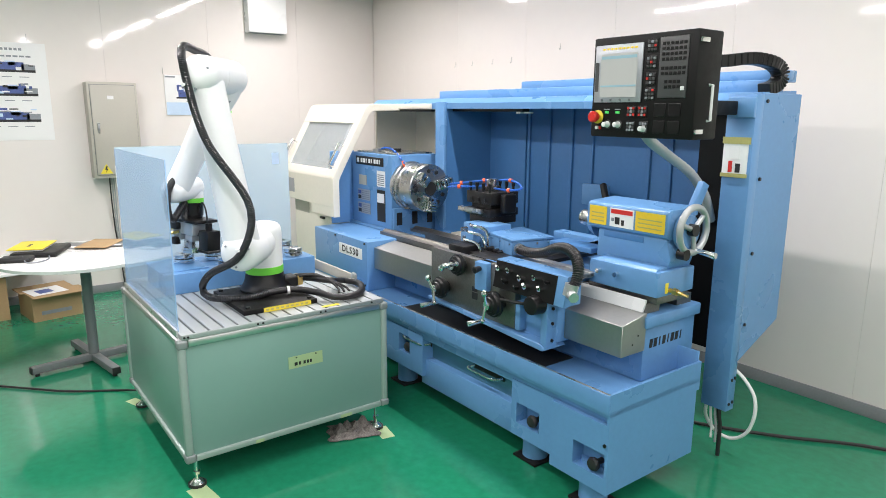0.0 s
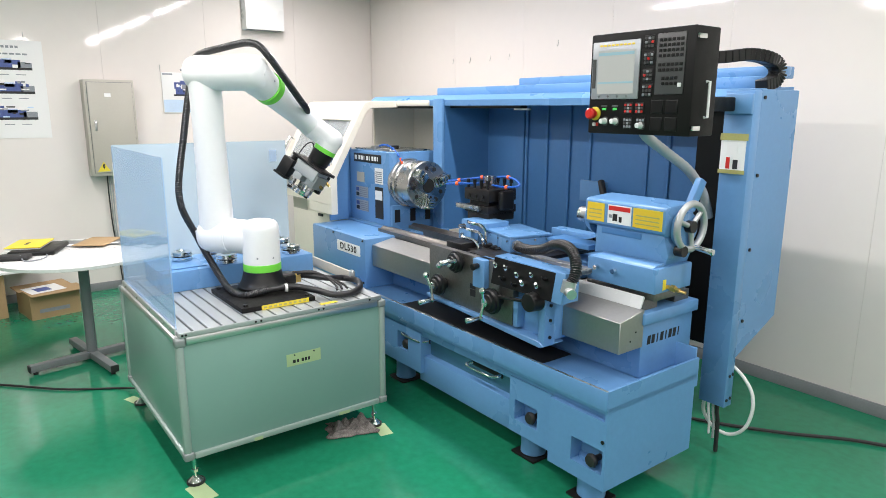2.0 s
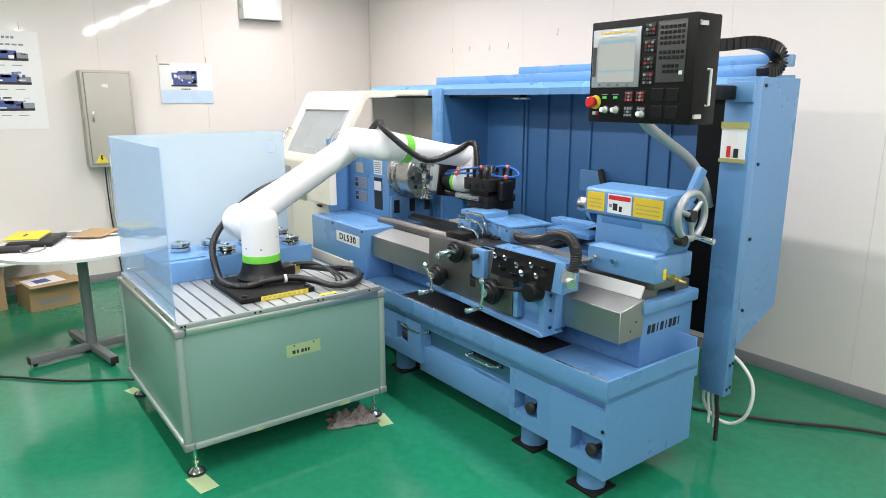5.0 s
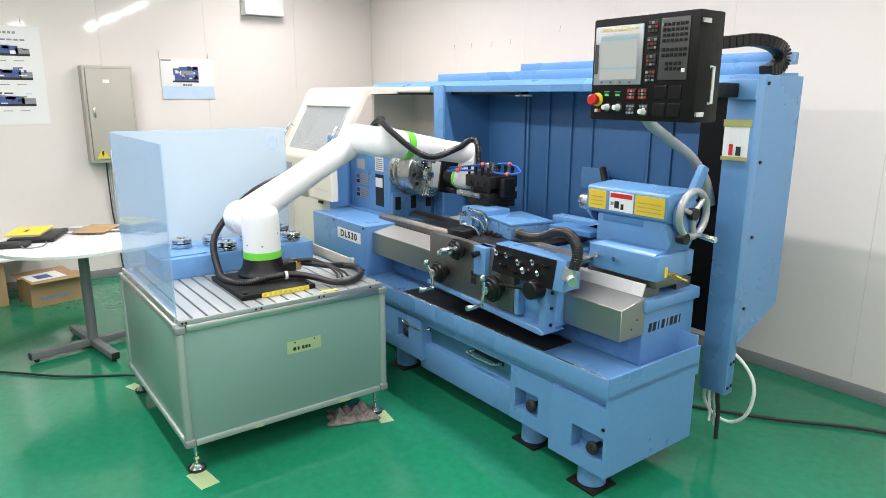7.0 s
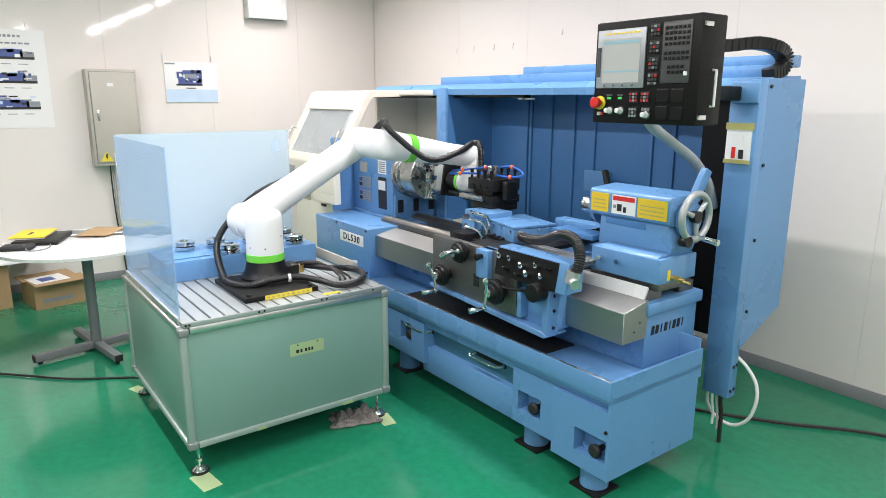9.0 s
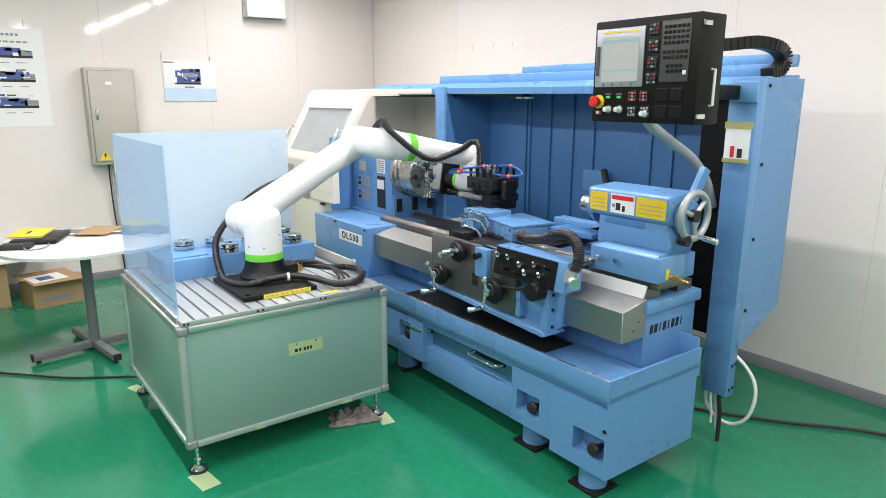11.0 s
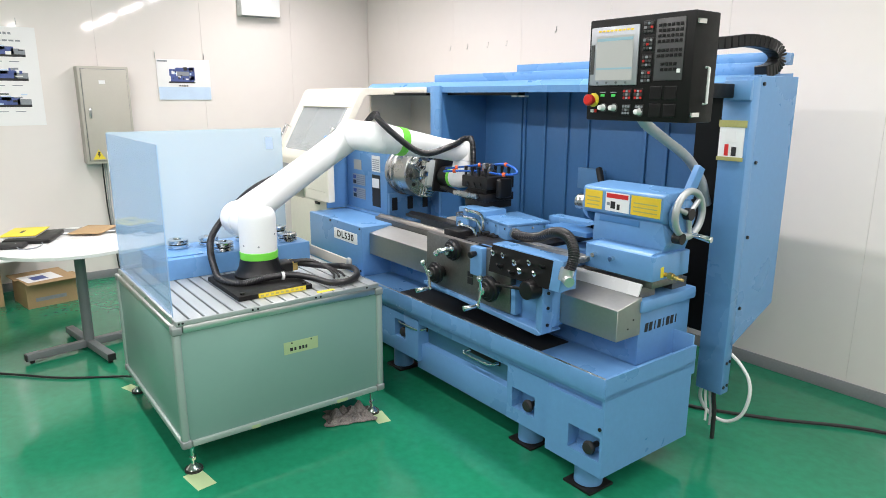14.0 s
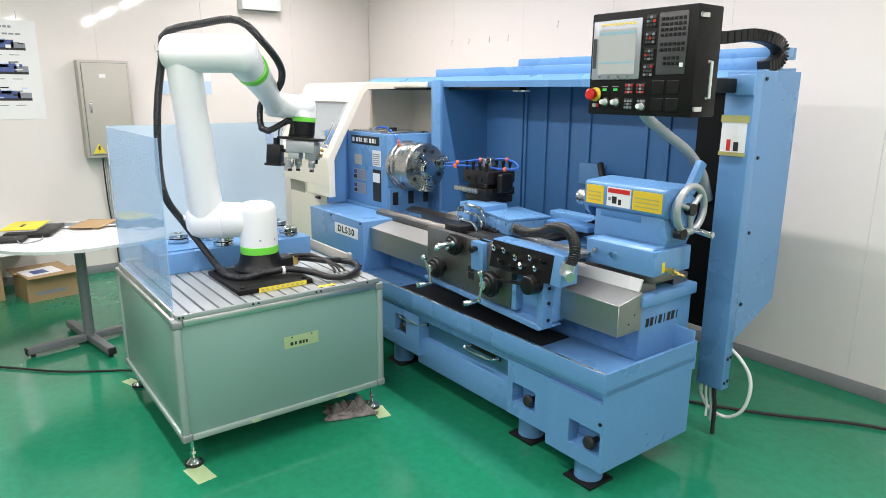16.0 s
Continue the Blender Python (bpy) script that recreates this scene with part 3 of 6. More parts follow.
        q = Vector((-4.05 + 0.24 * (t + 0.09), hy0 + 0.05 + 0.02 * t, hz1 + 0.035 + 0.02 * math.sin((t + 0.09) * 3) - 0.075 * (t + 0.09) ** 2))
        rod(bm, p, q, 0.007 + 0.002 * (k % 2), 0.005, seg=10)
    noz = part("coolant_hose", bm, "hose_blue", head, "blue jointed coolant hose")
    part("nozzle", rd((-3.81, hy0 + 0.07, hz1 - 0.04), (-3.79, hy0 + 0.07, hz1 - 0.075), 0.011, 0.006, seg=12), "orange", head)
    # chuck
    cx = -3.585
    bm = bmesh.new()
    lathe(bm, (-3.85, AXY, AXZ), (1, 0, 0), ((0, 0.168), (0.03, 0.170), (0.034, 0.160), (0.065, 0.160), (0.07, 0.148), (0.10, 0.148), (0.105, 0.158), (0.11, 0.163), (0.235, 0.163), (0.243, 0.157), (0.246, 0.10), (0.250, 0.092), (0.250, 0.048), (0.20, 0.045)), 64)
    chuck = part("chuck", bm, "steel", L, "machined steel three-jaw power chuck")
    part("spindle_bore", rd((-3.665, AXY, AXZ), (-3.597, AXY, AXZ), 0.046, seg=32), "shadow_gap", chuck)
    fx = -3.85 + 0.245
    for k in range(3):
        a = radians(50 + 120 * k)
        m = Matrix.Translation((fx, AXY, AXZ)) @ Matrix.Rotation(a, 4, "X")
        bm = bmesh.new()
        box(bm, 0.0, 0.018, -0.034, 0.034, 0.05, 0.160, 0.003, m=m)
        box(bm, 0.018, 0.050, -0.031, 0.031, 0.058, 0.150, 0.004, m=m)
        for q in range(4):
            box(bm, 0.050, 0.070 + 0.008 * (q % 2), -0.028, 0.028, 0.080 + 0.018 * q, 0.096 + 0.018 * q, 0.003, m=m)
        jaw = part("jaw", bm, "chrome", chuck, "ground steel chuck jaw")
        for r in (0.075, 0.11):
            part("jaw_bolt", rd(m @ Vector((0.045, 0, r)), m @ Vector((0.0765 if r > 0.1 else 0.051, 0, r)), 0.009, seg=12), "dark_steel", jaw)
        b = a + radians(60)
        for da in (-0.28, 0.28):
            p = Vector((fx, AXY - math.sin(b + da) * 0.118, AXZ + math.cos(b + da) * 0.118))
            part("chuck_hole", rd(p - Vector((0.002, 0, 0)), p + Vector((0.0035, 0, 0)), 0.014, seg=16), "shadow_gap", chuck)
    return L, chuck


def tailstock(L):
    t = part("tailstock", bx(-1.96, -1.592, 2.315, 2.58, 0.880, 0.990, 0.006), "blue", L)
    bm = bmesh.new()
    prism(bm, [(2.41, 1.115), (2.385, 1.130), (2.385, 1.232), (2.40, 1.243), (2.57, 1.253), (2.59, 1.24), (2.59, 1.115)], "x", -2.05, -1.612, 0.006)
    part("body", bm, "blue", t)
    bm = bmesh.new()
    prism(bm, [(-2.0, 0.986), (-1.615, 0.986), (-1.60, 1.03), (-1.625, 1.12), (-1.995, 1.12)], "y", 2.405, 2.575, 0.008)
    part("neck", bm, "blue", t)
    bm = bmesh.new()
    prism(bm, [(2.318, 0.988), (2.40, 0.988), (2.40, 1.004), (2.34, 1.0)], "x", -1.93, -1.61, 0.003)
    part("step_fillet", bm, "blue", t)
    part("quill", rd((-2.17, 2.50, AXZ), (-2.05, 2.50, AXZ), 0.038, seg=24), "steel", t)
    part("quill_housing", rd((-2.09, 2.50, AXZ), (-2.05, 2.50, AXZ), 0.07, 0.085, seg=32), "blue", t)
    part("rear_housing", rd((-1.61, 2.50, AXZ + 0.01), (-1.575, 2.50, AXZ + 0.01), 0.080, 0.070, seg=32, bevel=0.004), "blue", t)
    for x0, x1, m in ((-2.035, -1.935, "yellow"), (-1.915, -1.785, "white"), (-1.775, -1.625, "yellow")):
        s = part("warning_label", bx(x0, x1, 2.3825, 2.3848, 1.140, 1.225), m, t, "yellow caution label" if m == "yellow" else "white caution label with red header")
        if m == "white":
            part("red_header", bx(x0 + 0.006, x1 - 0.006, 2.381, 2.3825, 1.200, 1.22), "red", s)
            part("pictogram", bx(x0 + 0.03, x0 + 0.055, 2.381, 2.3825, 1.153, 1.185, 0.0), "ink", s)
            part("pictogram", bx(x0 + 0.065, x0 + 0.08, 2.381, 2.3825, 1.150, 1.175, 0.0), "ink", s)
            part("pictogram", bx(x0 + 0.009, x0 + 0.025, 2.381, 2.3825, 1.165, 1.18, 0.0), "ink_grey", s)
        else:
            n = 3
            for k in range(n):
                part("print_bar", bx(x0 + 0.014, x1 - 0.014, 2.381, 2.3825, 1.155 + 0.018 * k, 1.160 + 0.018 * k), "green_dk", s)
    part("slot", bx(-1.96, -1.74, 2.402, 2.4045, 1.085, 1.112, 0.001), "blue_dark", t)
    # handwheel
    wc = Vector((-1.560, 2.493, AXZ + 0.022))
    w = part("handwheel", rd(wc - Vector((0.05, 0, 0)), wc + Vector((0.015, 0, 0)), 0.026, seg=24), "dark_steel", t, "polished steel tailstock handwheel")
    bm = bmesh.new()
    ring = [wc + Vector((0, math.cos(2 * math.pi * k / 40), math.sin(2 * math.pi * k / 40))) * 1.0 for k in range(41)]
    ring = [wc + (p - wc) * 0.098 for p in ring]
    pipe(bm, ring, 0.015, 12, smooth=False)
    part("rim", bm, "alu_mat", w)
    for k in range(3):
        a = radians(40 + 120 * k)
        p = wc + Vector((0, math.cos(a), math.sin(a))) * 0.092
        part("spoke", rd(wc, p, 0.012, 0.010, seg=12), "alu_mat", w)
    p = wc + Vector((0, math.cos(radians(-75)), math.sin(radians(-75)))) * 0.092
    part("crank_handle", rd(p, p + Vector((0.10, 0, -0.01)), 0.010, 0.015, seg=16, bevel=0.004), "chrome", w)
    # clamp lever, oiler and locking bolts
    bm = bmesh.new()
    prism(bm, [(2.585, 1.22), (2.635, 1.20), (2.712, 1.33), (2.668, 1.352)], "x", -1.665, -1.635, 0.004)
    part("clamp_lever", bm, "blue", t)
    bm = bmesh.new()
    rod(bm, (-1.59, 2.40, 0.905), (-1.53, 2.40, 0.900), 0.010, seg=10)
    rod(bm, (-1.57, 2.40, 0.904), (-1.55, 2.40, 0.902), 0.016, seg=6)
    rod(bm, (-1.54, 2.40, 0.90), (-1.50, 2.40, 0.897), 0.007, seg=8)
    part("brass_fitting", bm, "brass", t)
    part("yellow_tag", bx(-1.5918, -1.5905, 2.370, 2.392, 0.892, 0.938), "yellow_cover", t)
    for x in (-1.90, -1.80):
        part("clamp_bolt", rd((x, 2.317, 0.945), (x, 2.292, 0.945), 0.012, seg=6), "chrome", t)
    part("clamp_plate", bx(-2.0, -1.62, 2.36, 2.58, 0.836, 0.876, 0.004), "oily", t)
    part("knob", rd((-1.585, 2.44, 1.06), (-1.545, 2.44, 1.06), 0.024, seg=20), "dark_steel", t)
    # sleeve plates reaching towards the carriage
    part("guide_tongue", bx(-2.30, -2.03, 2.40, 2.52, 0.985, 1.010, 0.004), "blue_dark", t)


def carriage(L):
    c = part("carriage", bx(-2.83, -2.05, 2.18, 2.80, 0.845, 0.885, 0.006), "blue", L)
    # apron
    part("apron_plate", bx(-2.80, -2.125, 2.005, 2.045, 0.655, 0.945, 0.006), "oily", c, "grey cast apron plate")
    bm = bmesh.new()
    prism(bm, [(-2.80, 0.655), (-2.80, 0.672), (-1.93, 0.640), (-1.90, 0.622), (-1.92, 0.610)], "y", 1.985, 2.12, 0.003, 1)
    part("apron_lip", bm, "blue", c)
    part("gear_case", bx(-2.80, -1.90, 2.046, 2.14, 0.64, 0.90, 0.006), "blue", c)
    part("side_plate", bx(-1.94, -1.90, 1.99, 2.06, 0.618, 0.87, 0.006), "blue", c)
    part("partition", bx(-2.115, -2.085, 2.0, 2.05, 0.66, 0.80, 0.003), "blue", c)
    bm = bmesh.new()
    box(bm, -2.39, -2.30, 1.975, 2.06, 0.80, 0.945, 0.006)
    part("lever_block", bm, "blue", c)
    # sloping black operating panel
    panel = bmesh.new()
    prism(panel, [(1.966, 0.85), (1.990, 0.982), (2.075, 0.984), (2.075, 0.85)], "x", -2.282, -1.828, 0.003)
    box_ = part("control_head", panel, "blue", c)
    face = bmesh.new()
    prism(face, [(1.9655, 0.851), (1.9625, 0.8515), (1.9855, 0.977), (1.9885, 0.9765)], "x", -2.278, -1.885)
    fp = part("lever_panel", face, "black_paint", box_, "black operating panel with levers")
    for z in (0.66, 0.74, 0.81):
        part("plate_bolt", rd((-1.9, 2.025, z), (-1.894, 2.025, z), 0.008, seg=8), "dark_steel", c)
    for x, u, r in ((-2.24, 0.72, 0.015), (-2.17, 0.72, 0.013), (-2.19, 0.30, 0.012), (-2.09, 0.58, 0.015), (-2.05, 0.35, 0.016), (-2.00, 0.72, 0.013), (-1.96, 0.40, 0.013), (-2.11, 0.20, 0.010), (-1.93, 0.7, 0.009)):
        y, z = 1.9625 + 0.023 * u, 0.852 + 0.125 * u
        bm = bmesh.new()
        rod(bm, (x, y, z), (x, y - 0.024, z + 0.004), r * 0.8, seg=12)
        rod(bm, (x, y - 0.024, z + 0.004), (x + 0.014, y - 0.045, z + 0.022), r * 0.4, seg=8)
        part("selector", bm, "chrome" if r > 0.0125 else "black", fp)
    part("ball_knob", rd((-2.345, 1.975, 0.915), (-2.345, 1.935, 0.910), 0.012, 0.018, seg=16, bevel=0.004), "black", c)
    # handwheels with cranks
    for x, y, z, r, up, swing in ((-2.215, 1.915, 0.768, 0.064, 85, 1), (-2.655, 1.925, 0.752, 0.058, 115, 1), (-2.520, 1.935, 0.900, 0.056, 200, 0)):
        w = part("handwheel", rd((x, 2.01, z), (x, y + 0.03, z), 0.03, 0.036, seg=24), "black", c, "black handwheel with chrome crank")
        bm = bmesh.new()
        lathe(bm, (x, y + 0.035, z), (0, -1, 0), ((-0.012, r * 0.6), (-0.008, r), (0.006, r), (0.01, r * 0.86), (0.022, r * 0.82), (0.026, r * 0.6), (0.034, r * 0.55), (0.036, r * 0.3)), 36)
        part("dial", bm, "black", w)
        bm = bmesh.new()
        lathe(bm, (x, y + 0.0, z), (0, -1, 0), ((-0.004, 0.012), (0.0, 0.022), (0.012, 0.022), (0.016, 0.012)), 20)
        part("hub", bm, "chrome", w)
        a = radians(up)
        d = Vector((math.cos(a), 0, math.sin(a)))
        p = Vector((x, y - 0.012, z))
        e0, e1 = p + d * 0.062 + Vector((0, -0.014, 0)), p - d * 0.075 + Vector((0, -0.014, 0))
        bm = bmesh.new()
        rod(bm, e0, p, 0.007, 0.009, seg=10)
        rod(bm, p, e1, 0.009, 0.007, seg=10)
        bmesh.ops.create_uvsphere(bm, u_segments=14, v_segments=8, radius=0.017, matrix=Matrix.Translation(e0))
        bmesh.ops.create_uvsphere(bm, u_segments=14, v_segments=8, radius=0.012, matrix=Matrix.Translation(e1))
        part("crank_arm", bm, "chrome", w)
        part("crank_grip", rd(e1, e1 + Vector((-0.02, -0.075, -0.005)), 0.008, 0.014, seg=14, bevel=0.004), "chrome", w)
    bm = bmesh.new()
    rod(bm, (-2.215, 1.95, 0.795), (-1.95, 1.955, 0.825), 0.008, seg=10)
    rod(bm, (-1.945, 1.99, 0.828), (-1.945, 1.925, 0.828), 0.046, 0.042, seg=24, bevel=0.005)
    part("feed_knob", bm, "black", c)
    part("caution_label", bx(-2.44, -2.40, 2.002, 2.0048, 0.775, 0.80), "ink", c)
    part("print_block", bx(-2.44, -2.40, 2.002, 2.0048, 0.735, 0.77), "ink", c)
    for o in list(c.children):
        o.location = (-0.055, 0.05, -0.02) if o.name.split(".")[0] != "control_head" else (-0.012, 0.05, -0.02)
    # saddle steps, cross slide, tool post
    part("saddle", bx(-2.80, -2.30, 2.20, 2.78, 0.885, 0.905, 0.004), "dark_steel", c)
    part("slide_way", bx(-2.62, -2.30, 2.13, 2.32, 0.87, 0.915, 0.003), "dark_steel", c)
    part("wiper_block", bx(-2.83, -2.70, 2.155, 2.28, 0.86, 0.935, 0.004), "dark_steel", c)
    for k in range(6):
        part("cover_fold", bx(-2.34, -1.93, 2.15 + 0.028 * k, 2.194 + 0.028 * k, 0.905 + 0.004 * (k % 2), 0.925 + 0.004 * (k % 2), 0.002, 1), "steel_sheet", c)
    sw = pose(-2.60, 2.42, 0, 0, 0, -13)
    part("motor_box", bx(-0.15, 0.17, -0.10, 0.15, 0.890, 0.985, 0.004, m=sw), "blue", c)
    part("motor_lid", bx(-0.155, 0.175, -0.105, 0.155, 0.986, 1.000, 0.004, m=sw), "blue", c)
    for x in (-0.12, -0.04, 0.05, 0.15):
        part("lid_screw", rd(sw @ Vector((x, -0.099, 0.972)), sw @ Vector((x, -0.106, 0.972)), 0.006, seg=8), "chrome", c)
    for y in (-0.05, 0.05, 0.12):
        part("lid_screw", rd(sw @ Vector((0.169, y, 0.972)), sw @ Vector((0.176, y, 0.972)), 0.006, seg=8), "chrome", c)
    part("box_seam", bx(0.035, 0.038, -0.1015, -0.0995, 0.895, 0.984, m=sw), "blue_dark", c)
    part("manifold", bx(-2.92, -2.70, 2.33, 2.50, 0.905, 1.028, 0.006), "blue", c)
    part("valve_block", bx(-2.87, -2.76, 2.27, 2.33, 0.93, 0.985, 0.005), "blue", c)
    for k, (z, y) in enumerate(((1.02, 2.31), (0.985, 2.29), (0.945, 2.26))):
        bm = bmesh.new()
        pipe(bm, [(-2.86, y + 0.02, z), (-2.80, y - 0.012, z + 0.004), (-2.70, y - 0.015, z), (-2.665, y - 0.015, z - 0.03), (-2.660, y - 0.01, z - 0.09)], 0.009, 10)
        part("oil_pipe", bm, "chrome", c, "bent chrome lubrication pipe")
    for x, z in ((-2.85, 1.00), (-2.83, 0.955), (-2.62, 0.925), (-2.58, 0.92), (-2.55, 0.915)):
        part("pipe_union", rd((x, 2.30, z), (x, 2.262, z), 0.013, seg=6), "steel" if x < -2.7 else "dark_steel", c)
    tp = part("tool_post", bx(-2.875, -2.665, 2.45, 2.67, 1.055, 1.10, 0.004), "dark_steel", c)
    part("turret", bx(-2.885, -2.66, 2.455, 2.665, 1.125, 1.195, 0.006), "dark_steel", tp)
    part("turret_core", bx(-2.86, -2.69, 2.48, 2.64, 1.098, 1.128), "dark_steel", tp)
    part("swivel", bx(-2.86, -2.67, 2.46, 2.66, 1.012, 1.058, 0.005), "dark_steel", tp)
    part("tool_bar", bx(-2.93, -2.72, 2.425, 2.452, 1.070, 1.098, 0.002), "steel", tp)
    part("tool_holder", bx(-2.64, -2.60, 2.50, 2.60, 1.08, 1.19, 0.014, 3), "black", tp)
    for i in range(4):
        for y in (2.47, 2.65):
            x = -2.865 + 0.058 * i
            bm = bmesh.new()
            rod(bm, (x, y, 1.18), (x, y, 1.225), 0.008, seg=10)
            rod(bm, (x, y, 1.223), (x, y, 1.245), 0.011, seg=6)
            part("clamp_screw", bm, "black", tp)
    for i in range(3):
        x = -2.835 + 0.058 * i
        part("clamp_screw", rd((x, 2.449, 1.15), (x, 2.458, 1.15), 0.012, seg=8), "black", tp)
        part("tool_slot", bx(x - 0.020, x + 0.020, 2.4525, 2.456, 1.130, 1.140), "shadow_gap", tp)
    part("post_cap", rd((-2.775, 2.56, 1.195), (-2.775, 2.56, 1.222), 0.060, 0.052, seg=28, bevel=0.004), "dark_steel", tp)
    part("index_lever", rd((-2.775, 2.56, 1.235), (-2.70, 2.49, 1.262), 0.008, 0.011, seg=12), "black", tp)
    part("post_stud", rd((-2.775, 2.56, 1.19), (-2.775, 2.56, 1.262), 0.034, seg=24, bevel=0.004), "steel", tp)
    rng = random.Random(3)
    for path, rr in (([(-2.80, 2.60, 1.255), (-2.86, 2.54, 1.245), (-2.93, 2.48, 1.232), (-3.00, 2.42, 1.222)], 0.0075),
                     ([(-2.76, 2.58, 1.225), (-2.82, 2.50, 1.218), (-2.90, 2.44, 1.215), (-2.98, 2.39, 1.208)], 0.0075),
                     ([(-2.75, 2.60, 1.255), (-2.68, 2.60, 1.262), (-2.60, 2.60, 1.25), (-2.54, 2.57, 1.225), (-2.60, 2.52, 1.215), (-2.69, 2.50, 1.22)], 0.0075)):
        pts = smooth_points(path, 6)
        bm = bmesh.new()
        for a, b in zip(pts, pts[1:]):
            rod(bm, a, a + (b - a) * 1.05, rr, rr * 0.62, seg=10)
        h = part("coolant_hose", bm, "hose_blue", tp, "blue jointed coolant hose")
        for f in (0.25, 0.8):
            k = int(f * (len(pts) - 2))
            part("hose_joint", rd(pts[k], pts[k + 1], 0.0125, seg=12), "orange", h)
    tp.location = (-0.14, -0.02, 0.0)
    # black corrugated cable hose
    bm = bmesh.new()
    pipe(bm, [(-2.40, 2.29, 0.957), (-2.34, 2.26, 0.963), (-2.25, 2.24, 0.972), (-2.136, 2.20, 1.0), (-2.02, 2.15, 1.045), (-1.93, 2.12, 1.062), (-1.855, 2.09, 1.05), (-1.805, 2.06, 1.01), (-1.79, 2.035, 0.96), (-1.80, 2.015, 0.925)], 0.025, 14, 12, ribs=0.16)
    part("cable_hose", bm, "hose", c, "black corrugated cable hose")
    part("hose_gland", rd((-2.425, 2.305, 0.955), (-2.385, 2.28, 0.96), 0.028, seg=16), "steel", c)
    part("hose_gland", rd((-1.797, 2.018, 0.945), (-1.803, 2.01, 0.895), 0.030, seg=16), "alu", c)
    part("gland_plug", rd((-1.80, 2.01, 0.905), (-1.755, 1.985, 0.90), 0.022, seg=14), "alu", c)
    part("rear_arm", bx(-2.45, -2.10, 2.58, 2.66, 0.965, 1.02, 0.006), "blue", c)
    bm = bmesh.new()
    prism(bm, [(-2.50, 0.945), (-2.35, 0.945), (-2.10, 1.03), (-2.0, 1.035), (-2.0, 1.01), (-2.12, 0.99)], "y", 2.55, 2.68, 0.004)
    part("bracket_arm", bm, "blue", c)


def guard(L):
    GX0, GX1, GY0, GY1, GZ = -4.66, -1.50, 2.80, 3.195, 1.735
    # rear sheets take the darkened blue for the shade under the roof
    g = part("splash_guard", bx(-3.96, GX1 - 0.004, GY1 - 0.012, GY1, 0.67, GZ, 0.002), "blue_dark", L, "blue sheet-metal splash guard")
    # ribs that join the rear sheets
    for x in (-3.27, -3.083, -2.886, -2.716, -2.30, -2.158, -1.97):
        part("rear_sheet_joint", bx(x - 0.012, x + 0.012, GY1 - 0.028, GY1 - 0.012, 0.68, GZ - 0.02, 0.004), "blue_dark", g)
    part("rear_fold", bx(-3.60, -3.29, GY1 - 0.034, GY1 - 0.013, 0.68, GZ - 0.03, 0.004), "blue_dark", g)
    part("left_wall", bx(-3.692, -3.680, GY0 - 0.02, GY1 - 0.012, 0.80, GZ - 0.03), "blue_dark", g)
    part("left_post", bx(-3.78, -3.678, GY0 - 0.045, GY0 - 0.021, 0.80, GZ - 0.02, 0.004), "blue", g)
    # roof with folded front edge
    bm = bmesh.new()
    prism(bm, [(GY0 - 0.02, 1.668), (GY0 - 0.02, 1.706), (GY0 + 0.02, 1.736), (GY1, 1.752), (GY1, 1.735), (GY0 + 0.03, 1.718), (GY0 + 0.0, 1.70), (GY0, 1.668)], "x", -4.66, GX1 - 0.03, 0.0)
    part("roof", bm, "blue", g)
    part("roof_rear", bx(-4.14, -1.60, GY1 - 0.14, GY1 + 0.02, 1.735, 1.80, 0.006), "blue", g)
    part("roof_cap", bx(-3.26, GX1 - 0.05, GY1 - 0.12, GY1 + 0.03, 1.79, 1.845, 0.006), "blue", g)
    part("cream_fascia", bx(-4.70, -3.852, GY0 - 0.034, GY0 - 0.021, 1.666, 1.704, 0.004), "cream", g, "cream front strip of the guard roof")
    # thin dark strip painting the shadow line below the cream fascia
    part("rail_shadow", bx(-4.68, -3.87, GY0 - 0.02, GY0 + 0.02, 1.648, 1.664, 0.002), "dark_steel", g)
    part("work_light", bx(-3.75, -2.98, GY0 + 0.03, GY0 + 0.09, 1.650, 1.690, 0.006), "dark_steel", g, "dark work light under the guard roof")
    for x in (-3.05, -2.98):
        part("light_end", bx(x, x + 0.04, GY0 + 0.04, GY0 + 0.08, 1.640, 1.650), "white", g)
    # right pillar and side sheet
    part("right_pillar", bx(-1.632, GX1, GY0 - 0.005, GY0 + 0.06, 0.265, GZ - 0.005, 0.004), "blue", g)
    bm = bmesh.new()
    prism(bm, [(GY0 + 0.061, 0.50), (GY1, 0.65), (GY1, GZ), (GY0 + 0.061, GZ)], "x", GX1 - 0.016, GX1 - 0.003, 0.003, 1)
    part("side_sheet", bm, "blue", g)
    part("roof_front_bracket", bx(-1.62, GX1 + 0.002, GY0 - 0.024, GY0 - 0.005, 1.63, 1.715, 0.003), "blue", g)
    for y, z in ((GY0 + 0.085, 1.70), (GY0 + 0.085, 1.36), (GY0 + 0.085, 1.02), (GY0 + 0.085, 0.68), (GY0 + 0.02, 0.42), (GY0 + 0.045, 0.425), (GY0 + 0.012, 0.30), (GY0 + 0.04, 0.305)):
        part("screw", rd((GX1 - 0.006, y, z), (GX1 + 0.004, y, z), 0.008, seg=10), "dark_steel", g)
    # added black sheet in place of the deep shade behind the pillar
    bm = bmesh.new()
    prism(bm, [(GY0 + 0.07, 0.52), (GY1 - 0.02, 0.68), (GY1 - 0.02, 1.66), (GY0 + 0.07, 1.66)], "x", -1.80, -1.62)
    part("pillar_shade", bm, "black_paint", g, "black sheet standing in for the deep shade beside the guard pillar")
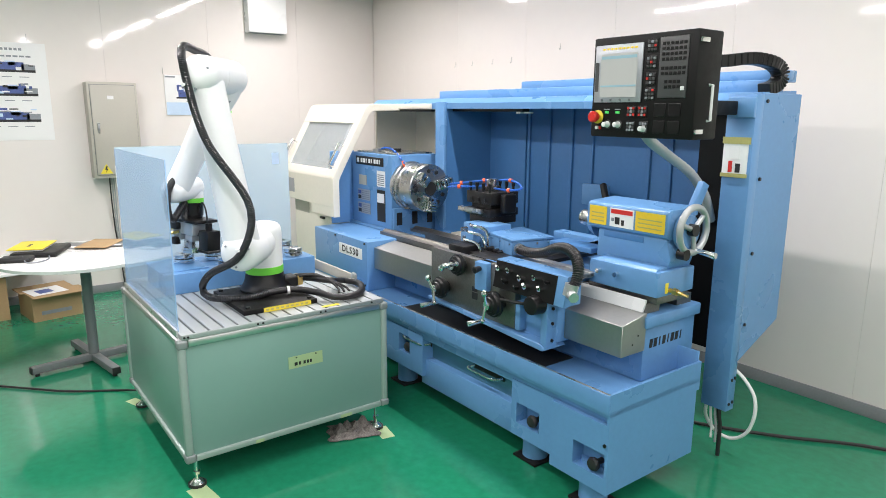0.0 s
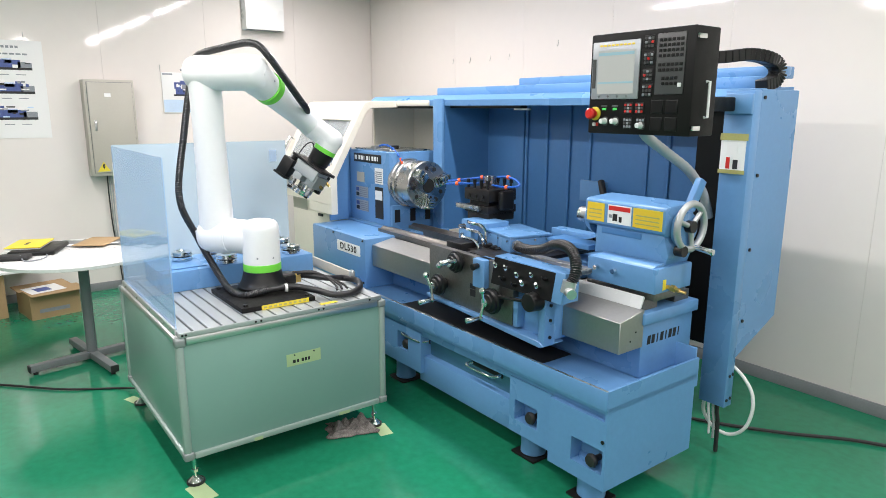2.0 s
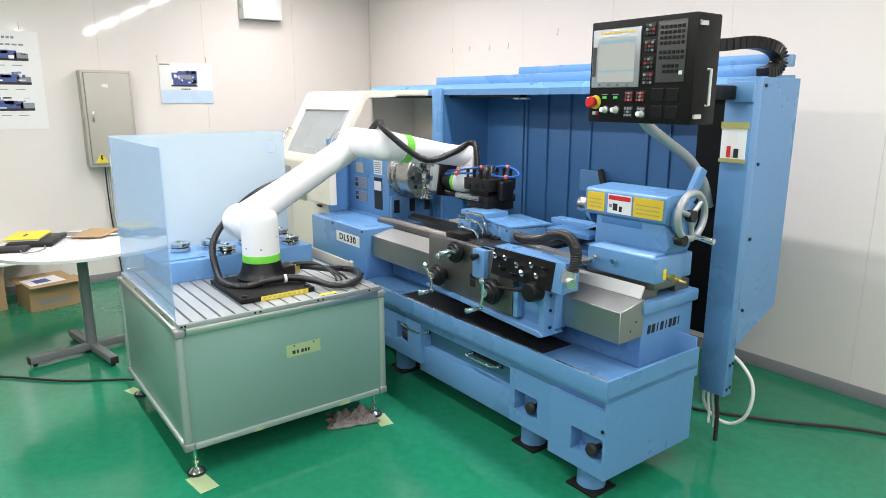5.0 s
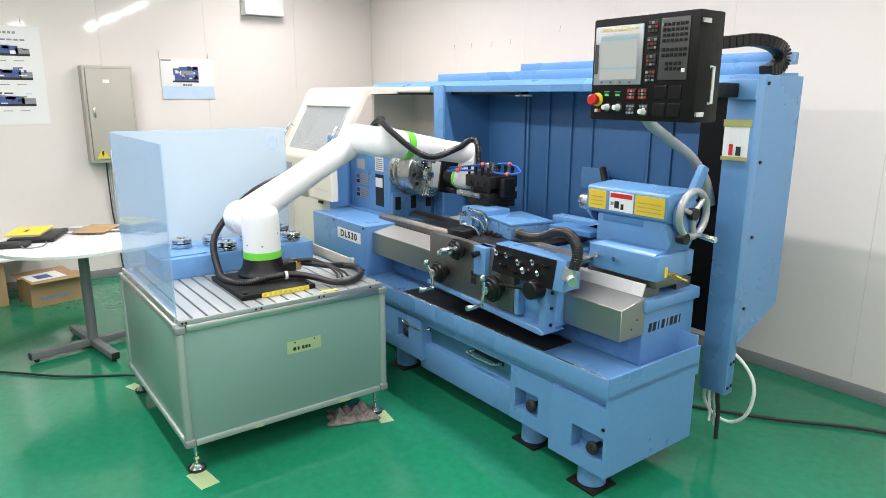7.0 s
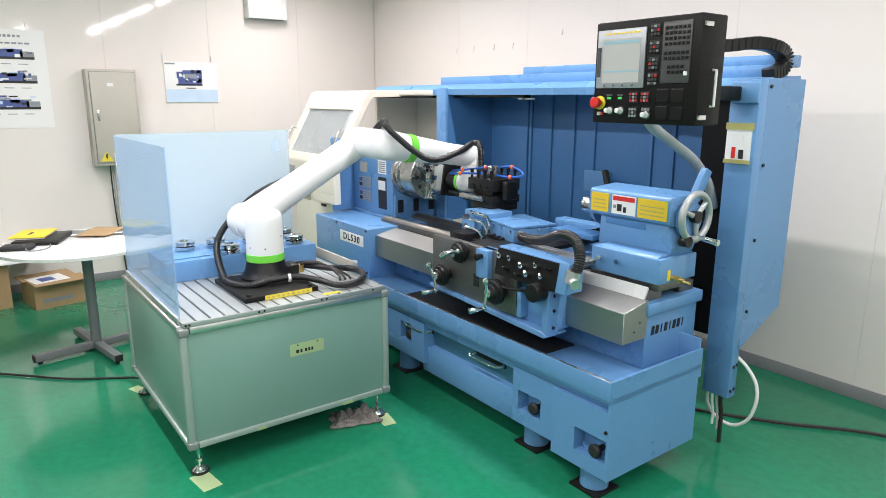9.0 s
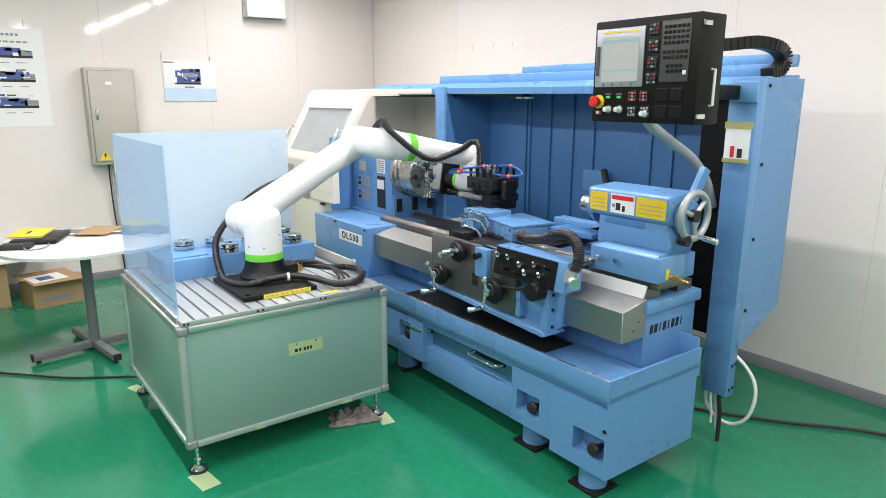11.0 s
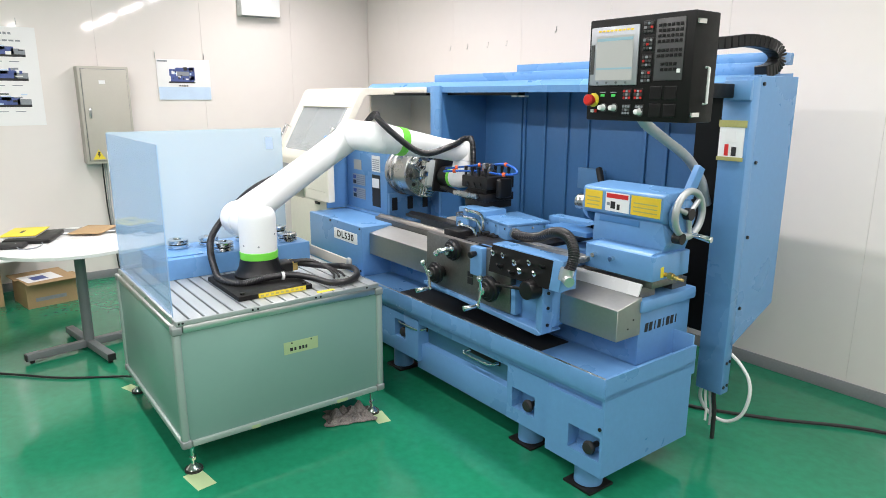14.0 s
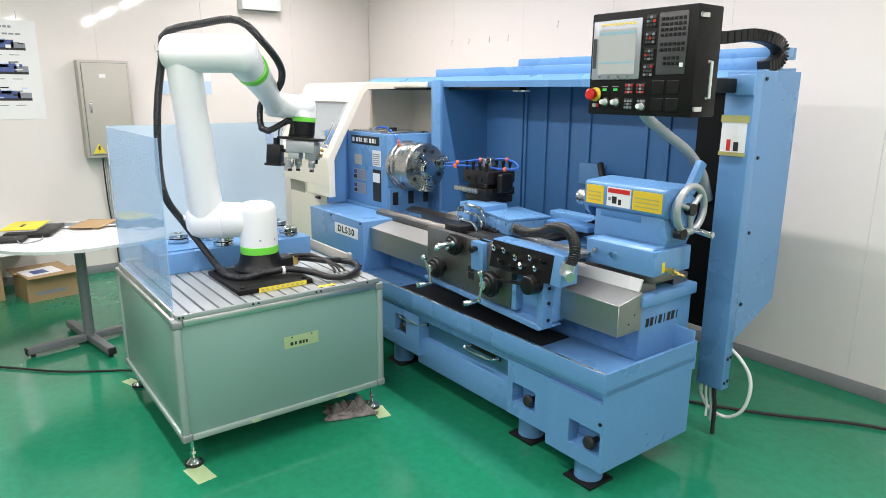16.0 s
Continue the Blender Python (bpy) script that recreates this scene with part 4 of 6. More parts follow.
    # tag pocket taped on the pillar
    tag = part("tag_pocket", bx(-1.63, -1.515, GY0 - 0.0105, GY0 - 0.0065, 1.375, 1.535), "white", g, "clear pocket taped with yellow tape")
    part("tape", bx(-1.635, -1.505, GY0 - 0.0125, GY0 - 0.0105, 1.515, 1.545), "green_dk", tag)
    part("tape", bx(-1.635, -1.51, GY0 - 0.0125, GY0 - 0.0105, 1.368, 1.385), "green_dk", tag)
    part("red_pen", bx(-1.60, -1.582, GY0 - 0.0125, GY0 - 0.0105, 1.39, 1.44), "red", tag)
    part("black_pen", bx(-1.567, -1.545, GY0 - 0.0125, GY0 - 0.0105, 1.39, 1.43), "ink", tag)
    part("note", bx(-1.60, -1.55, GY0 - 0.0125, GY0 - 0.0105, 1.45, 1.505), "paper", tag)
    # plate with a black cable on the rear sheet
    sp = part("socket_plate", bx(-2.70, -2.50, 3.08, 3.10, 1.10, 1.225, 0.004), "blue", g)
    part("plate_arm", bx(-2.62, -2.58, 3.10, 3.285, 1.13, 1.19, 0.003), "blue_dark", g)
    bm = bmesh.new()
    pipe(bm, [(-2.53, 3.07, 1.23), (-2.50, 3.05, 1.19), (-2.47, 3.04, 1.13), (-2.44, 3.04, 1.06)], 0.02, 12)
    part("black_cable", bm, "rubber", sp)
    # cream headstock hood with a sloping window
    hx0, hx1 = -5.19, -4.27
    n = Vector((0, -0.86, 0.51))
    hood = None
    for nm, a0, a1, pr in (("hood_side", hx1 - 0.012, hx1, [(2.199, 0.885), (2.199, 1.165), (2.207, 1.185), (2.478, 1.668), (2.50, 1.693), (2.54, 1.702), (2.80, 1.702), (2.80, 1.655), (2.545, 1.650), (2.51, 1.62), (2.262, 1.180), (2.250, 1.15), (2.250, 0.885)]),):
        bm = bmesh.new()
        prism(bm, pr, "x", a0, a1, 0.003, 1)
        hood = part("headstock_hood", bm, "cream", L, "cream sheet-metal hood with a window")
    wx0, wx1 = -5.098, -4.353

    def strip(x0, x1, p):
        bm = bmesh.new()
        prism(bm, p, "x", x0, x1, 0.002, 1)
        return bm
    part("hood_front", strip(hx0, hx1 - 0.0125, [(2.20, 0.955), (2.20, 1.165), (2.208, 1.185), (2.236, 1.232), (2.249, 1.225), (2.22, 1.178), (2.215, 1.16), (2.215, 0.955)]), "cream", hood)
    part("hood_top", strip(hx0, hx1 - 0.0125, [(2.422, 1.562), (2.478, 1.666), (2.50, 1.691), (2.54, 1.70), (2.80, 1.70), (2.80, 1.685), (2.545, 1.685), (2.512, 1.676), (2.492, 1.655), (2.436, 1.555)]), "cream", hood)
    mid = [(2.2365, 1.233), (2.4215, 1.561), (2.4355, 1.554), (2.2495, 1.226)]
    part("hood_stile", strip(hx0, wx0, mid), "cream", hood)
    part("hood_stile", strip(wx1, hx1 - 0.0125, mid), "cream", hood)
    part("window_pane", strip(wx0 - 0.01, wx1 + 0.01, [(2.243, 1.228), (2.429, 1.558), (2.433, 1.556), (2.247, 1.226)]), "pane", hood, "clear polycarbonate window").visible_shadow = False
    part("inner_mask", strip(wx0 - 0.02, wx0 + 0.42, [(2.40, 1.25), (2.60, 1.59), (2.604, 1.588), (2.404, 1.248)]), "box_grey", hood)
    for x in (-5.14, -4.335):
        bm = bmesh.new()
        a, b = Vector((x, 2.243, 1.245)), Vector((x, 2.327, 1.395))
        off = n * 0.045
        pipe(bm, [a, a + off, b + off, b], 0.008, 10, smooth=False)
        part("hood_handle", bm, "chrome", hood, "chrome bow handle")
    part("hood_left_side", strip(hx0 - 0.012, hx0 - 0.0005, [(2.201, 0.95), (2.201, 1.17), (2.503, 1.664), (2.54, 1.688), (2.80, 1.698), (2.80, 0.95)]), "cream", hood)
    part("hood_label", bx(-5.06, -4.94, 2.1965, 2.1995, 1.01, 1.12), "bezel", hood)
    part("hood_front_lower", bx(-4.64, hx1 - 0.0125, 2.2005, 2.2145, 0.886, 0.9545), "cream", hood)
    col = part("side_cabinet", bx(-5.164, -4.50, 2.30, 2.86, 0.0, 1.0, 0.004), "cream", L, "cream lower cabinet at the headstock end")
    part("door_latch", bx(-4.68, -4.61, 2.285, 2.3, 0.82, 0.84, 0.004), "dark_steel", col)
    part("cabinet_label", bx(-5.15, -4.89, 2.2965, 2.2995, 0.835, 0.925), "box_grey", col, "faded pale grey label")
    # cream inner wall behind the headstock
    part("inner_wall", bx(-4.64, -3.965, GY1 - 0.014, GY1 - 0.002, 0.9, 1.70), "cream", g)
    part("inner_side", bx(-4.66, -4.645, GY0, GY1, 0.9, 1.70), "cream", g)
    part("end_blue", bx(-5.26, -5.195, 2.35, 2.86, 0.0, 1.3, 0.004), "blue", g)


def lathe_cables():
    bm = bmesh.new()
    pipe(bm, [(-1.52, 2.87, 0.46), (-1.47, 2.89, 0.41), (-1.425, 2.90, 0.34), (-1.415, 2.90, 0.25), (-1.445, 2.90, 0.15), (-1.515, 2.90, 0.092), (-1.59, 2.88, 0.11), (-1.635, 2.86, 0.18), (-1.62, 2.83, 0.27)], 0.0085, 12)
    solid("white_conduit", bm, "white_cable", "white conduit looping from the guard pillar", "cable")
    for k, (x, y, zb) in enumerate(((-1.59, 2.815, 0.10), (-1.572, 2.825, 0.08), (-1.555, 2.83, 0.014))):
        bm = bmesh.new()
        pipe(bm, [(x, y, 0.30), (x + 0.004, y, 0.22), (x + 0.012, y + 0.003, 0.16), (x + 0.015, y, zb)], 0.006 + 0.004 * (k == 2), 10)
        solid("hanging_cable", bm, ("white_cable", "grey_hose", "rubber")[k], "short cable end hanging under the guard pillar", "cable", group="hanging cable ends")


LATHE, CHUCK = lathe_machine()
tailstock(LATHE)
carriage(LATHE)
guard(LATHE)
for k in range(8):
    y = 2.362 + 0.0315 * k
    bm = bmesh.new()
    prism(bm, [(y, 0.634), (y + 0.022, 0.634), (y + 0.027, 0.674), (y + 0.005, 0.674)] if k not in (2, 4, 7) else [(y + 0.007, 0.634), (y + 0.014, 0.634), (y + 0.018, 0.674), (y + 0.011, 0.674)], "x", BED_X + 0.0002, BED_X + 0.0015)
    part("maker_mark_bar", bm, "ink", LATHE, "black maker's mark on the bed end")
lathe_cables()


# ---- operator panel of the lathe ----
def operator_panel():
    x0, x1, y0, y1, z0, z1 = -1.64, -1.222, 1.90, 2.035, 1.562, 1.905
    p = thing("operator_panel", "black operator panel with screen, keypad and emergency stop", "control panel")
    bm = bmesh.new()
    prism(bm, [(x0, z0), (x1, z0), (x1, z1 + 0.012), (x0, z1 - 0.012)][:2] + [(x1, z1), (x0, z1)], "y", y0, y1, 0.006)
    part("case", bm, "black_paint", p)
    f = y0 - 0.002
    bz = part("screen_bezel", bx(-1.628, -1.425, f - 0.003, y0, 1.682, 1.878, 0.004), "bezel", p, "silver screen bezel")
    part("screen", bx(-1.600, -1.445, f - 0.0045, f - 0.003, 1.700, 1.848), "lcd", bz, "lit grey machine display")
    part("screen_bar", bx(-1.598, -1.447, f - 0.0055, f - 0.0045, 1.830, 1.840), "lcd_bar", bz)
    part("screen_bar", bx(-1.598, -1.447, f - 0.0055, f - 0.0045, 1.735, 1.741), "lcd_bar", bz)
    part("side_vent", bx(-1.624, -1.610, f - 0.0045, f - 0.003, 1.72, 1.82), "screen_grey", bz)
    for k in range(9):
        part("title_bar", bx(-1.595 + 0.017 * k, -1.583 + 0.017 * k, f - 0.0045, f - 0.003, 1.861, 1.867), "yellow", bz)
    for k in range(4):
        part("soft_key", rd((-1.59 + 0.04 * k, f - 0.003, 1.691), (-1.59 + 0.04 * k, f - 0.006, 1.691), 0.004, seg=10), "grey", bz)

    def key(parent, x, z, w, h, m, d=0.004):
        part("key", bx(x, x + w, f - d, f + 0.0015, z, z + h, 0.001, 1), m, parent)
    pad = part("key_panel", bx(-1.362, -1.255, f - 0.001, y0, 1.695, 1.888, 0.003), "screen_grey", p, "grey data-entry keypad")
    for r in range(8):
        for c in range(6):
            if r >= 6 and c in (0, 5):
                continue
            key(pad, -1.352 + 0.0158 * c, 1.868 - 0.0165 * r - (0.012 if r > 3 else 0) - (0.010 if r > 5 else 0) - 0.006, 0.011, 0.010, "black")
    key(pad, -1.275, 1.718, 0.013, 0.013, "white")
    for i, zc in enumerate((1.868, 1.815, 1.762, 1.712)):
        blk = part("switch_block", bx(-1.412, -1.372, f, y0, zc - 0.024, zc + 0.018, 0.002), "black", p)
        for r in range(3):
            for c in range(3):
                key(blk, -1.409 + 0.0125 * c, zc - 0.020 + 0.0125 * r, 0.009, 0.008, ("ink_grey", "screen_grey", "bezel", "ink_grey", "red")[(r * 2 + c + i) % 5] if (r + c + i) % 2 else "screen_grey", 0.003)
    for x, z, m in ((-1.478, 1.636, "red"), (-1.432, 1.636, "red"), (-1.478, 1.585, "ink_grey"), (-1.425, 1.585, "ink_grey")):
        blk = part("switch_block", bx(x - 0.002, x + 0.034, f, y0, z - 0.004, z + 0.034, 0.002), "black", p)
        for r in range(3):
            for c in range(3):
                key(blk, x + 0.011 * c, z + 0.011 * r, 0.008, 0.008, m if (r + c) % 2 == 0 and r != 1 else ("bezel" if c == 1 else "screen_grey"), 0.003)
    for x in (-1.372, -1.316):
        for z in (1.578, 1.634):
            blk = part("blank_plate", bx(x, x + 0.046, f, y0, z, z + 0.044, 0.002), "black", p)
            part("plate_rim", bx(x + 0.003, x + 0.043, f - 0.0008, f, z + 0.003, z + 0.041), "black_paint", blk)
    for x, z in ((-1.562, 1.606), (-1.515, 1.606), (-1.407, 1.594)):
        bm = bmesh.new()
        lathe(bm, (x, y0, z), (0, -1, 0), ((0, 0.012), (0.004, 0.0115), (0.006, 0.010), (0.024, 0.0085), (0.026, 0.005)), 20)
        k = part("rotary_knob", bm, "white", p, "white rotary selector knob")
        part("knob_scale", rd((x, y0 - 0.0002, z), (x, y0 - 0.0022, z), 0.016, seg=24), "screen_grey", k)
    for x in (-1.575, -1.528):
        part("indicator", bx(x, x + 0.016, f - 0.001, y0, 1.644, 1.652), "led_green", p, "small green indicator light")
        part("indicator_label", bx(x - 0.004, x + 0.020, f - 0.0008, y0, 1.657, 1.660), "ink_grey", p)
    bm = bmesh.new()
    lathe(bm, (-1.607, y0, 1.632), (0, -1, 0), ((0, 0.024), (0.004, 0.024), (0.006, 0.018)), 28)
    es = part("stop_collar", bm, "yellow_cover", p, "yellow collar of the emergency stop")
    bm = bmesh.new()
    lathe(bm, (-1.607, y0 - 0.005, 1.632), (0, -1, 0), ((0, 0.012), (0.012, 0.012), (0.014, 0.019), (0.028, 0.020), (0.033, 0.015)), 28)
    part("emergency_stop", bm, "red", es, "red mushroom emergency stop button")
    part("push_button", bx(-1.614, -1.602, f - 0.006, y0, 1.588, 1.600, 0.002), "white", p)
    part("push_button", bx(-1.598, -1.590, f - 0.005, y0, 1.588, 1.600, 0.002), "red", p)
    # side face: latches, handle
    for z in (1.872, 1.588):
        part("side_latch", bx(x1, x1 + 0.008, y0 + 0.004, y0 + 0.048, z - 0.008, z + 0.008, 0.003), "chrome", p, "chrome quarter-turn latch")
    bm = bmesh.new()
    pipe(bm, [(x1, y0 + 0.075, 1.622), (x1 + 0.012, y0 + 0.075, 1.622), (x1 + 0.012, y0 + 0.075, 1.735), (x1, y0 + 0.075, 1.735)], 0.0045, 8, smooth=False)
    part("side_handle", bm, "white", p, "slim chrome side handle")
    # carrying arm back to the guard roof
    bm = bmesh.new()
    box(bm, -1.63, -1.57, y1 - 0.002, 2.774, 1.64, 1.70, 0.006)
    part("support_arm", bm, "black_paint", p)
    # cable chain from the panel over the roof
    ch = thing("cable_chain", "black plastic cable chain between roof and panel", "cable chain")
    pts = smooth_points([(-1.66, 2.55, 1.86), (-1.63, 2.72, 1.868), (-1.60, 2.87, 1.885), (-1.565, 2.97, 1.876), (-1.55, 3.04, 1.85), (-1.545, 3.058, 1.81), (-1.55, 3.03, 1.772), (-1.56, 2.95, 1.752)], 4)
    for a, b in zip(pts, pts[1:]):
        m, nlen = axis_matrix(a, b)
        bm = bmesh.new()
        box(bm, -0.032, 0.032, -0.026, 0.026, -nlen * 0.52, nlen * 0.40, 0.003, 1, m=m)
        part("chain_link", bm, "black", ch)
    part("chain_bracket", bx(-1.69, -1.63, 2.04, 2.60, 1.845, 1.875, 0.004), "black_paint", ch)
    bm = bmesh.new()
    pipe(bm, [(-1.50, 2.03, 1.60), (-1.60, 2.20, 1.545), (-1.72, 2.50, 1.47), (-1.715, 2.68, 1.38), (-1.70, 2.78, 1.28), (-1.70, 2.83, 1.20), (-1.70, 2.855, 1.15)], 0.022, 14, 10, ribs=0.05)
    solid("grey_conduit", bm, "grey_hose", "grey flexible conduit behind the operator panel", "conduit")


operator_panel()


# ---- things in the room ----
def round_table():
    zt = 0.725
    cx, cy = -4.78, 0.62
    t = thing("round_table", "round white laminate table on a grey cross base", "table", at=pose(cx, cy, 0))
    bm = bmesh.new()
    lathe(bm, (0, 0, zt - 0.028), (0, 0, 1), ((0, 0.475), (0.004, 0.487), (0.024, 0.490), (0.028, 0.484)), 72)
    part("tabletop", bm, "table", t)
    part("post", rd((0.08, 0.0, 0.05), (0.08, 0.0, zt - 0.028), 0.032, seg=24), "grey", t)
    for a in (10, 100, 190, 280):
        m = pose(0.08, 0.0, 0, 0, 0, a)
        n = 0.37
        bm = bmesh.new()
        box(bm, 0, n, -0.025, 0.025, 0.02, 0.065, 0.004, m=m)
        leg = part("leg", bm, "grey", t)
        part("end_cap", bx(n - 0.002, n + 0.008, -0.024, 0.024, 0.02, 0.064, 0.003, m=m), "rubber", leg)
        part("glide", rd(m @ Vector((n - 0.03, 0, 0.0)), m @ Vector((n - 0.03, 0, 0.02)), 0.014, seg=12), "rubber", leg)
    b = thing("yellow_binder", "flat yellow-covered binder lying on a black case", "binder", at=pose(-5.02, 0.37, zt + 0.04, 0, 0, -22))
    part("cover", bx(-0.15, 0.15, -0.105, 0.105, 0.0, 0.006, 0.002), "yellow_cover", b)
    part("pages", bx(-0.145, 0.145, -0.10, 0.10, -0.008, 0.0), "paper", b)
    part("title_mark", bx(-0.03, 0.05, -0.02, 0.0, 0.006, 0.0068), "ink", b)
    c = thing("black_case", "soft black equipment case on the round table", "case", at=pose(-4.96, 0.40, zt, 0, 0, -22))
    part("body", bx(-0.17, 0.17, -0.12, 0.15, 0.0, 0.031, 0.012, 3), "black", c)
    part("pouch", bx(0.20, 0.31, -0.14, 0.04, 0.0, 0.03, 0.014, 3), "rubber", c)
    bm = bmesh.new()
    pipe(bm, [(0.15, 0.10, 0.012), (0.23, 0.12, 0.005), (0.31, 0.10, 0.005), (0.33, 0.03, 0.005), (0.27, -0.01, 0.03)], 0.004, 8)
    part("strap", bm, "ink_grey", c)
    k = thing("cardboard_sheet", "brown cardboard sheet lying on the round table", "cardboard", at=pose(-5.00, 0.77, zt + 0.012, 0, 0, -34))
    part("sheet", bx(-0.15, 0.15, -0.105, 0.105, 0, 0.006, 0.001), "card", k)
    for i, (x, y, a, w, h) in enumerate(((-5.06, 0.66, 55, 0.32, 0.2), (-5.02, 0.80, 60, 0.30, 0.2))):
        f = thing("document_folder", "dark grey document folder on the round table", "folder", "folders on the table", pose(x, y, zt + 0.0005 + 0.0055 * i, 0, 0, a))
        part("cover", bx(-w / 2, w / 2, -h / 2, h / 2, 0, 0.004, 0.001), "grey", f)
        part("paper", bx(-w / 2 + 0.02, w / 2 - 0.02, -h / 2 + 0.015, -h / 2 + 0.06, 0.004, 0.0052), "paper", f)


def cardboard_box(name, x, y, z, w, d, h, rz, flaps):
    b = thing(name, "opened brown cardboard carton on the floor under the table" if flaps else "closed brown cardboard carton against the wall", "carton", "cartons", pose(x, y, z, 0, 0, rz))
    t = 0.006
    part("side", bx(-w / 2, w / 2, -d / 2, -d / 2 + t, 0, h), "card", b)
    part("side", bx(-w / 2, w / 2, d / 2 - t, d / 2, 0, h), "card", b)
    part("end", bx(-w / 2, -w / 2 + t, -d / 2 + t, d / 2 - t, 0, h), "card", b)
    part("end", bx(w / 2 - t, w / 2, -d / 2 + t, d / 2 - t, 0, h), "card", b)
    part("bottom", bx(-w / 2 + t, w / 2 - t, -d / 2 + t, d / 2 - t, 0, t), "card", b)
    part("flap", bx(-w / 2 - (0.05 if flaps else 0), 0.0, -d / 2 - (0.03 if flaps else 0), d / 2, h + 0.001, h + 0.006), "card", b)
    part("flap", bx(0.002, w / 2 + (0.06 if flaps else 0), -d / 2, d / 2 + (0.04 if flaps else 0), h + 0.001, h + 0.006), "card", b)
    part("print", bx(w / 2 + 0.0002, w / 2 + 0.001, -0.12, 0.10, h * 0.25, h * 0.40), "ink_grey", b)
    return b


def cartons():
    cardboard_box("carton", -6.09, 0.53, 0, 0.36, 0.36, 0.20, 10, True)
    cardboard_box("carton", -6.28, 0.0, 0, 0.42, 0.46, 0.36, 4, False)
    w = thing("white_board_sheet", "white foam board sheet lying over the cartons", "board", at=pose(-6.24, 0.12, 0.3665, 0, 0, 6))
    part("sheet", bx(-0.26, 0.24, -0.36, 0.42, 0, 0.02, 0.002), "paper", w)
    p = thing("printed_sheet", "white printed sheet lying on the cardboard carton", "paper", at=pose(-6.05, 0.50, 0.2065, 0, 0, 15))
    part("page", bx(-0.12, 0.12, -0.13, 0.13, 0, 0.0015), "paper", p)
    part("photo", bx(-0.05, 0.07, -0.07, 0.04, 0.0015, 0.0022), "ink_blue", p)


def electric_box():
    b = thing("electrical_box", "beige-grey wall-mounted electrical cabinet with a hazard sticker", "cabinet")
    x = WALL_X
    y0, y1, z0, z1 = 0.997, 1.395, 1.06, 1.882
    part("body", bx(x + 0.001, x + 0.16, y0, y1, z0, z1, 0.006), "box_grey", b)
    part("door_gap", bx(x + 0.1598, x + 0.1615, y0 + 0.021, y1 - 0.016, z0 + 0.026, z1 - 0.021), "grey", b)
    d = part("door", bx(x + 0.162, x + 0.176, y0 + 0.025, y1 - 0.02, z0 + 0.03, z1 - 0.025, 0.004), "box_grey", b)
    part("handle", bx(x + 0.176, x + 0.184, y0 + 0.055, y0 + 0.075, z0 + 0.39, z0 + 0.48, 0.003), "steel", d, "chrome latch handle")
    part("name_plate", bx(x + 0.176, x + 0.1785, 1.15, 1.20, z1 - 0.145, z1 - 0.115), "paper", d)
    bm = bmesh.new()
    prism(bm, [(y0 + 0.045, z0 + 0.04), (y0 + 0.145, z0 + 0.04), (y0 + 0.095, z0 + 0.125)], "x", x + 0.176, x + 0.1775)
    st = part("hazard_triangle", bm, "yellow_cover", d, "yellow electric hazard triangle")
    bm = bmesh.new()
    prism(bm, [(y0 + 0.090, z0 + 0.105), (y0 + 0.106, z0 + 0.105), (y0 + 0.099, z0 + 0.082), (y0 + 0.108, z0 + 0.082), (y0 + 0.088, z0 + 0.05), (y0 + 0.094, z0 + 0.074), (y0 + 0.084, z0 + 0.074)], "x", x + 0.1775, x + 0.1785)
    part("bolt_symbol", bm, "ink", st)
    for k in range(3):
        c = bmesh.new()
        yy = 1.13 + 0.014 * k
        pipe(c, [(x + 0.06, yy, z0 + 0.005), (x + 0.05, yy + 0.004 * k, 0.9), (x + 0.03, yy + 0.01, 0.6), (x + 0.03, yy + 0.03, 0.35), (x + 0.03, yy + 0.05, 0.02)], 0.006, 8)
        part("cable", c, "grey_hose" if k else "rubber", b, "cable running down the wall")


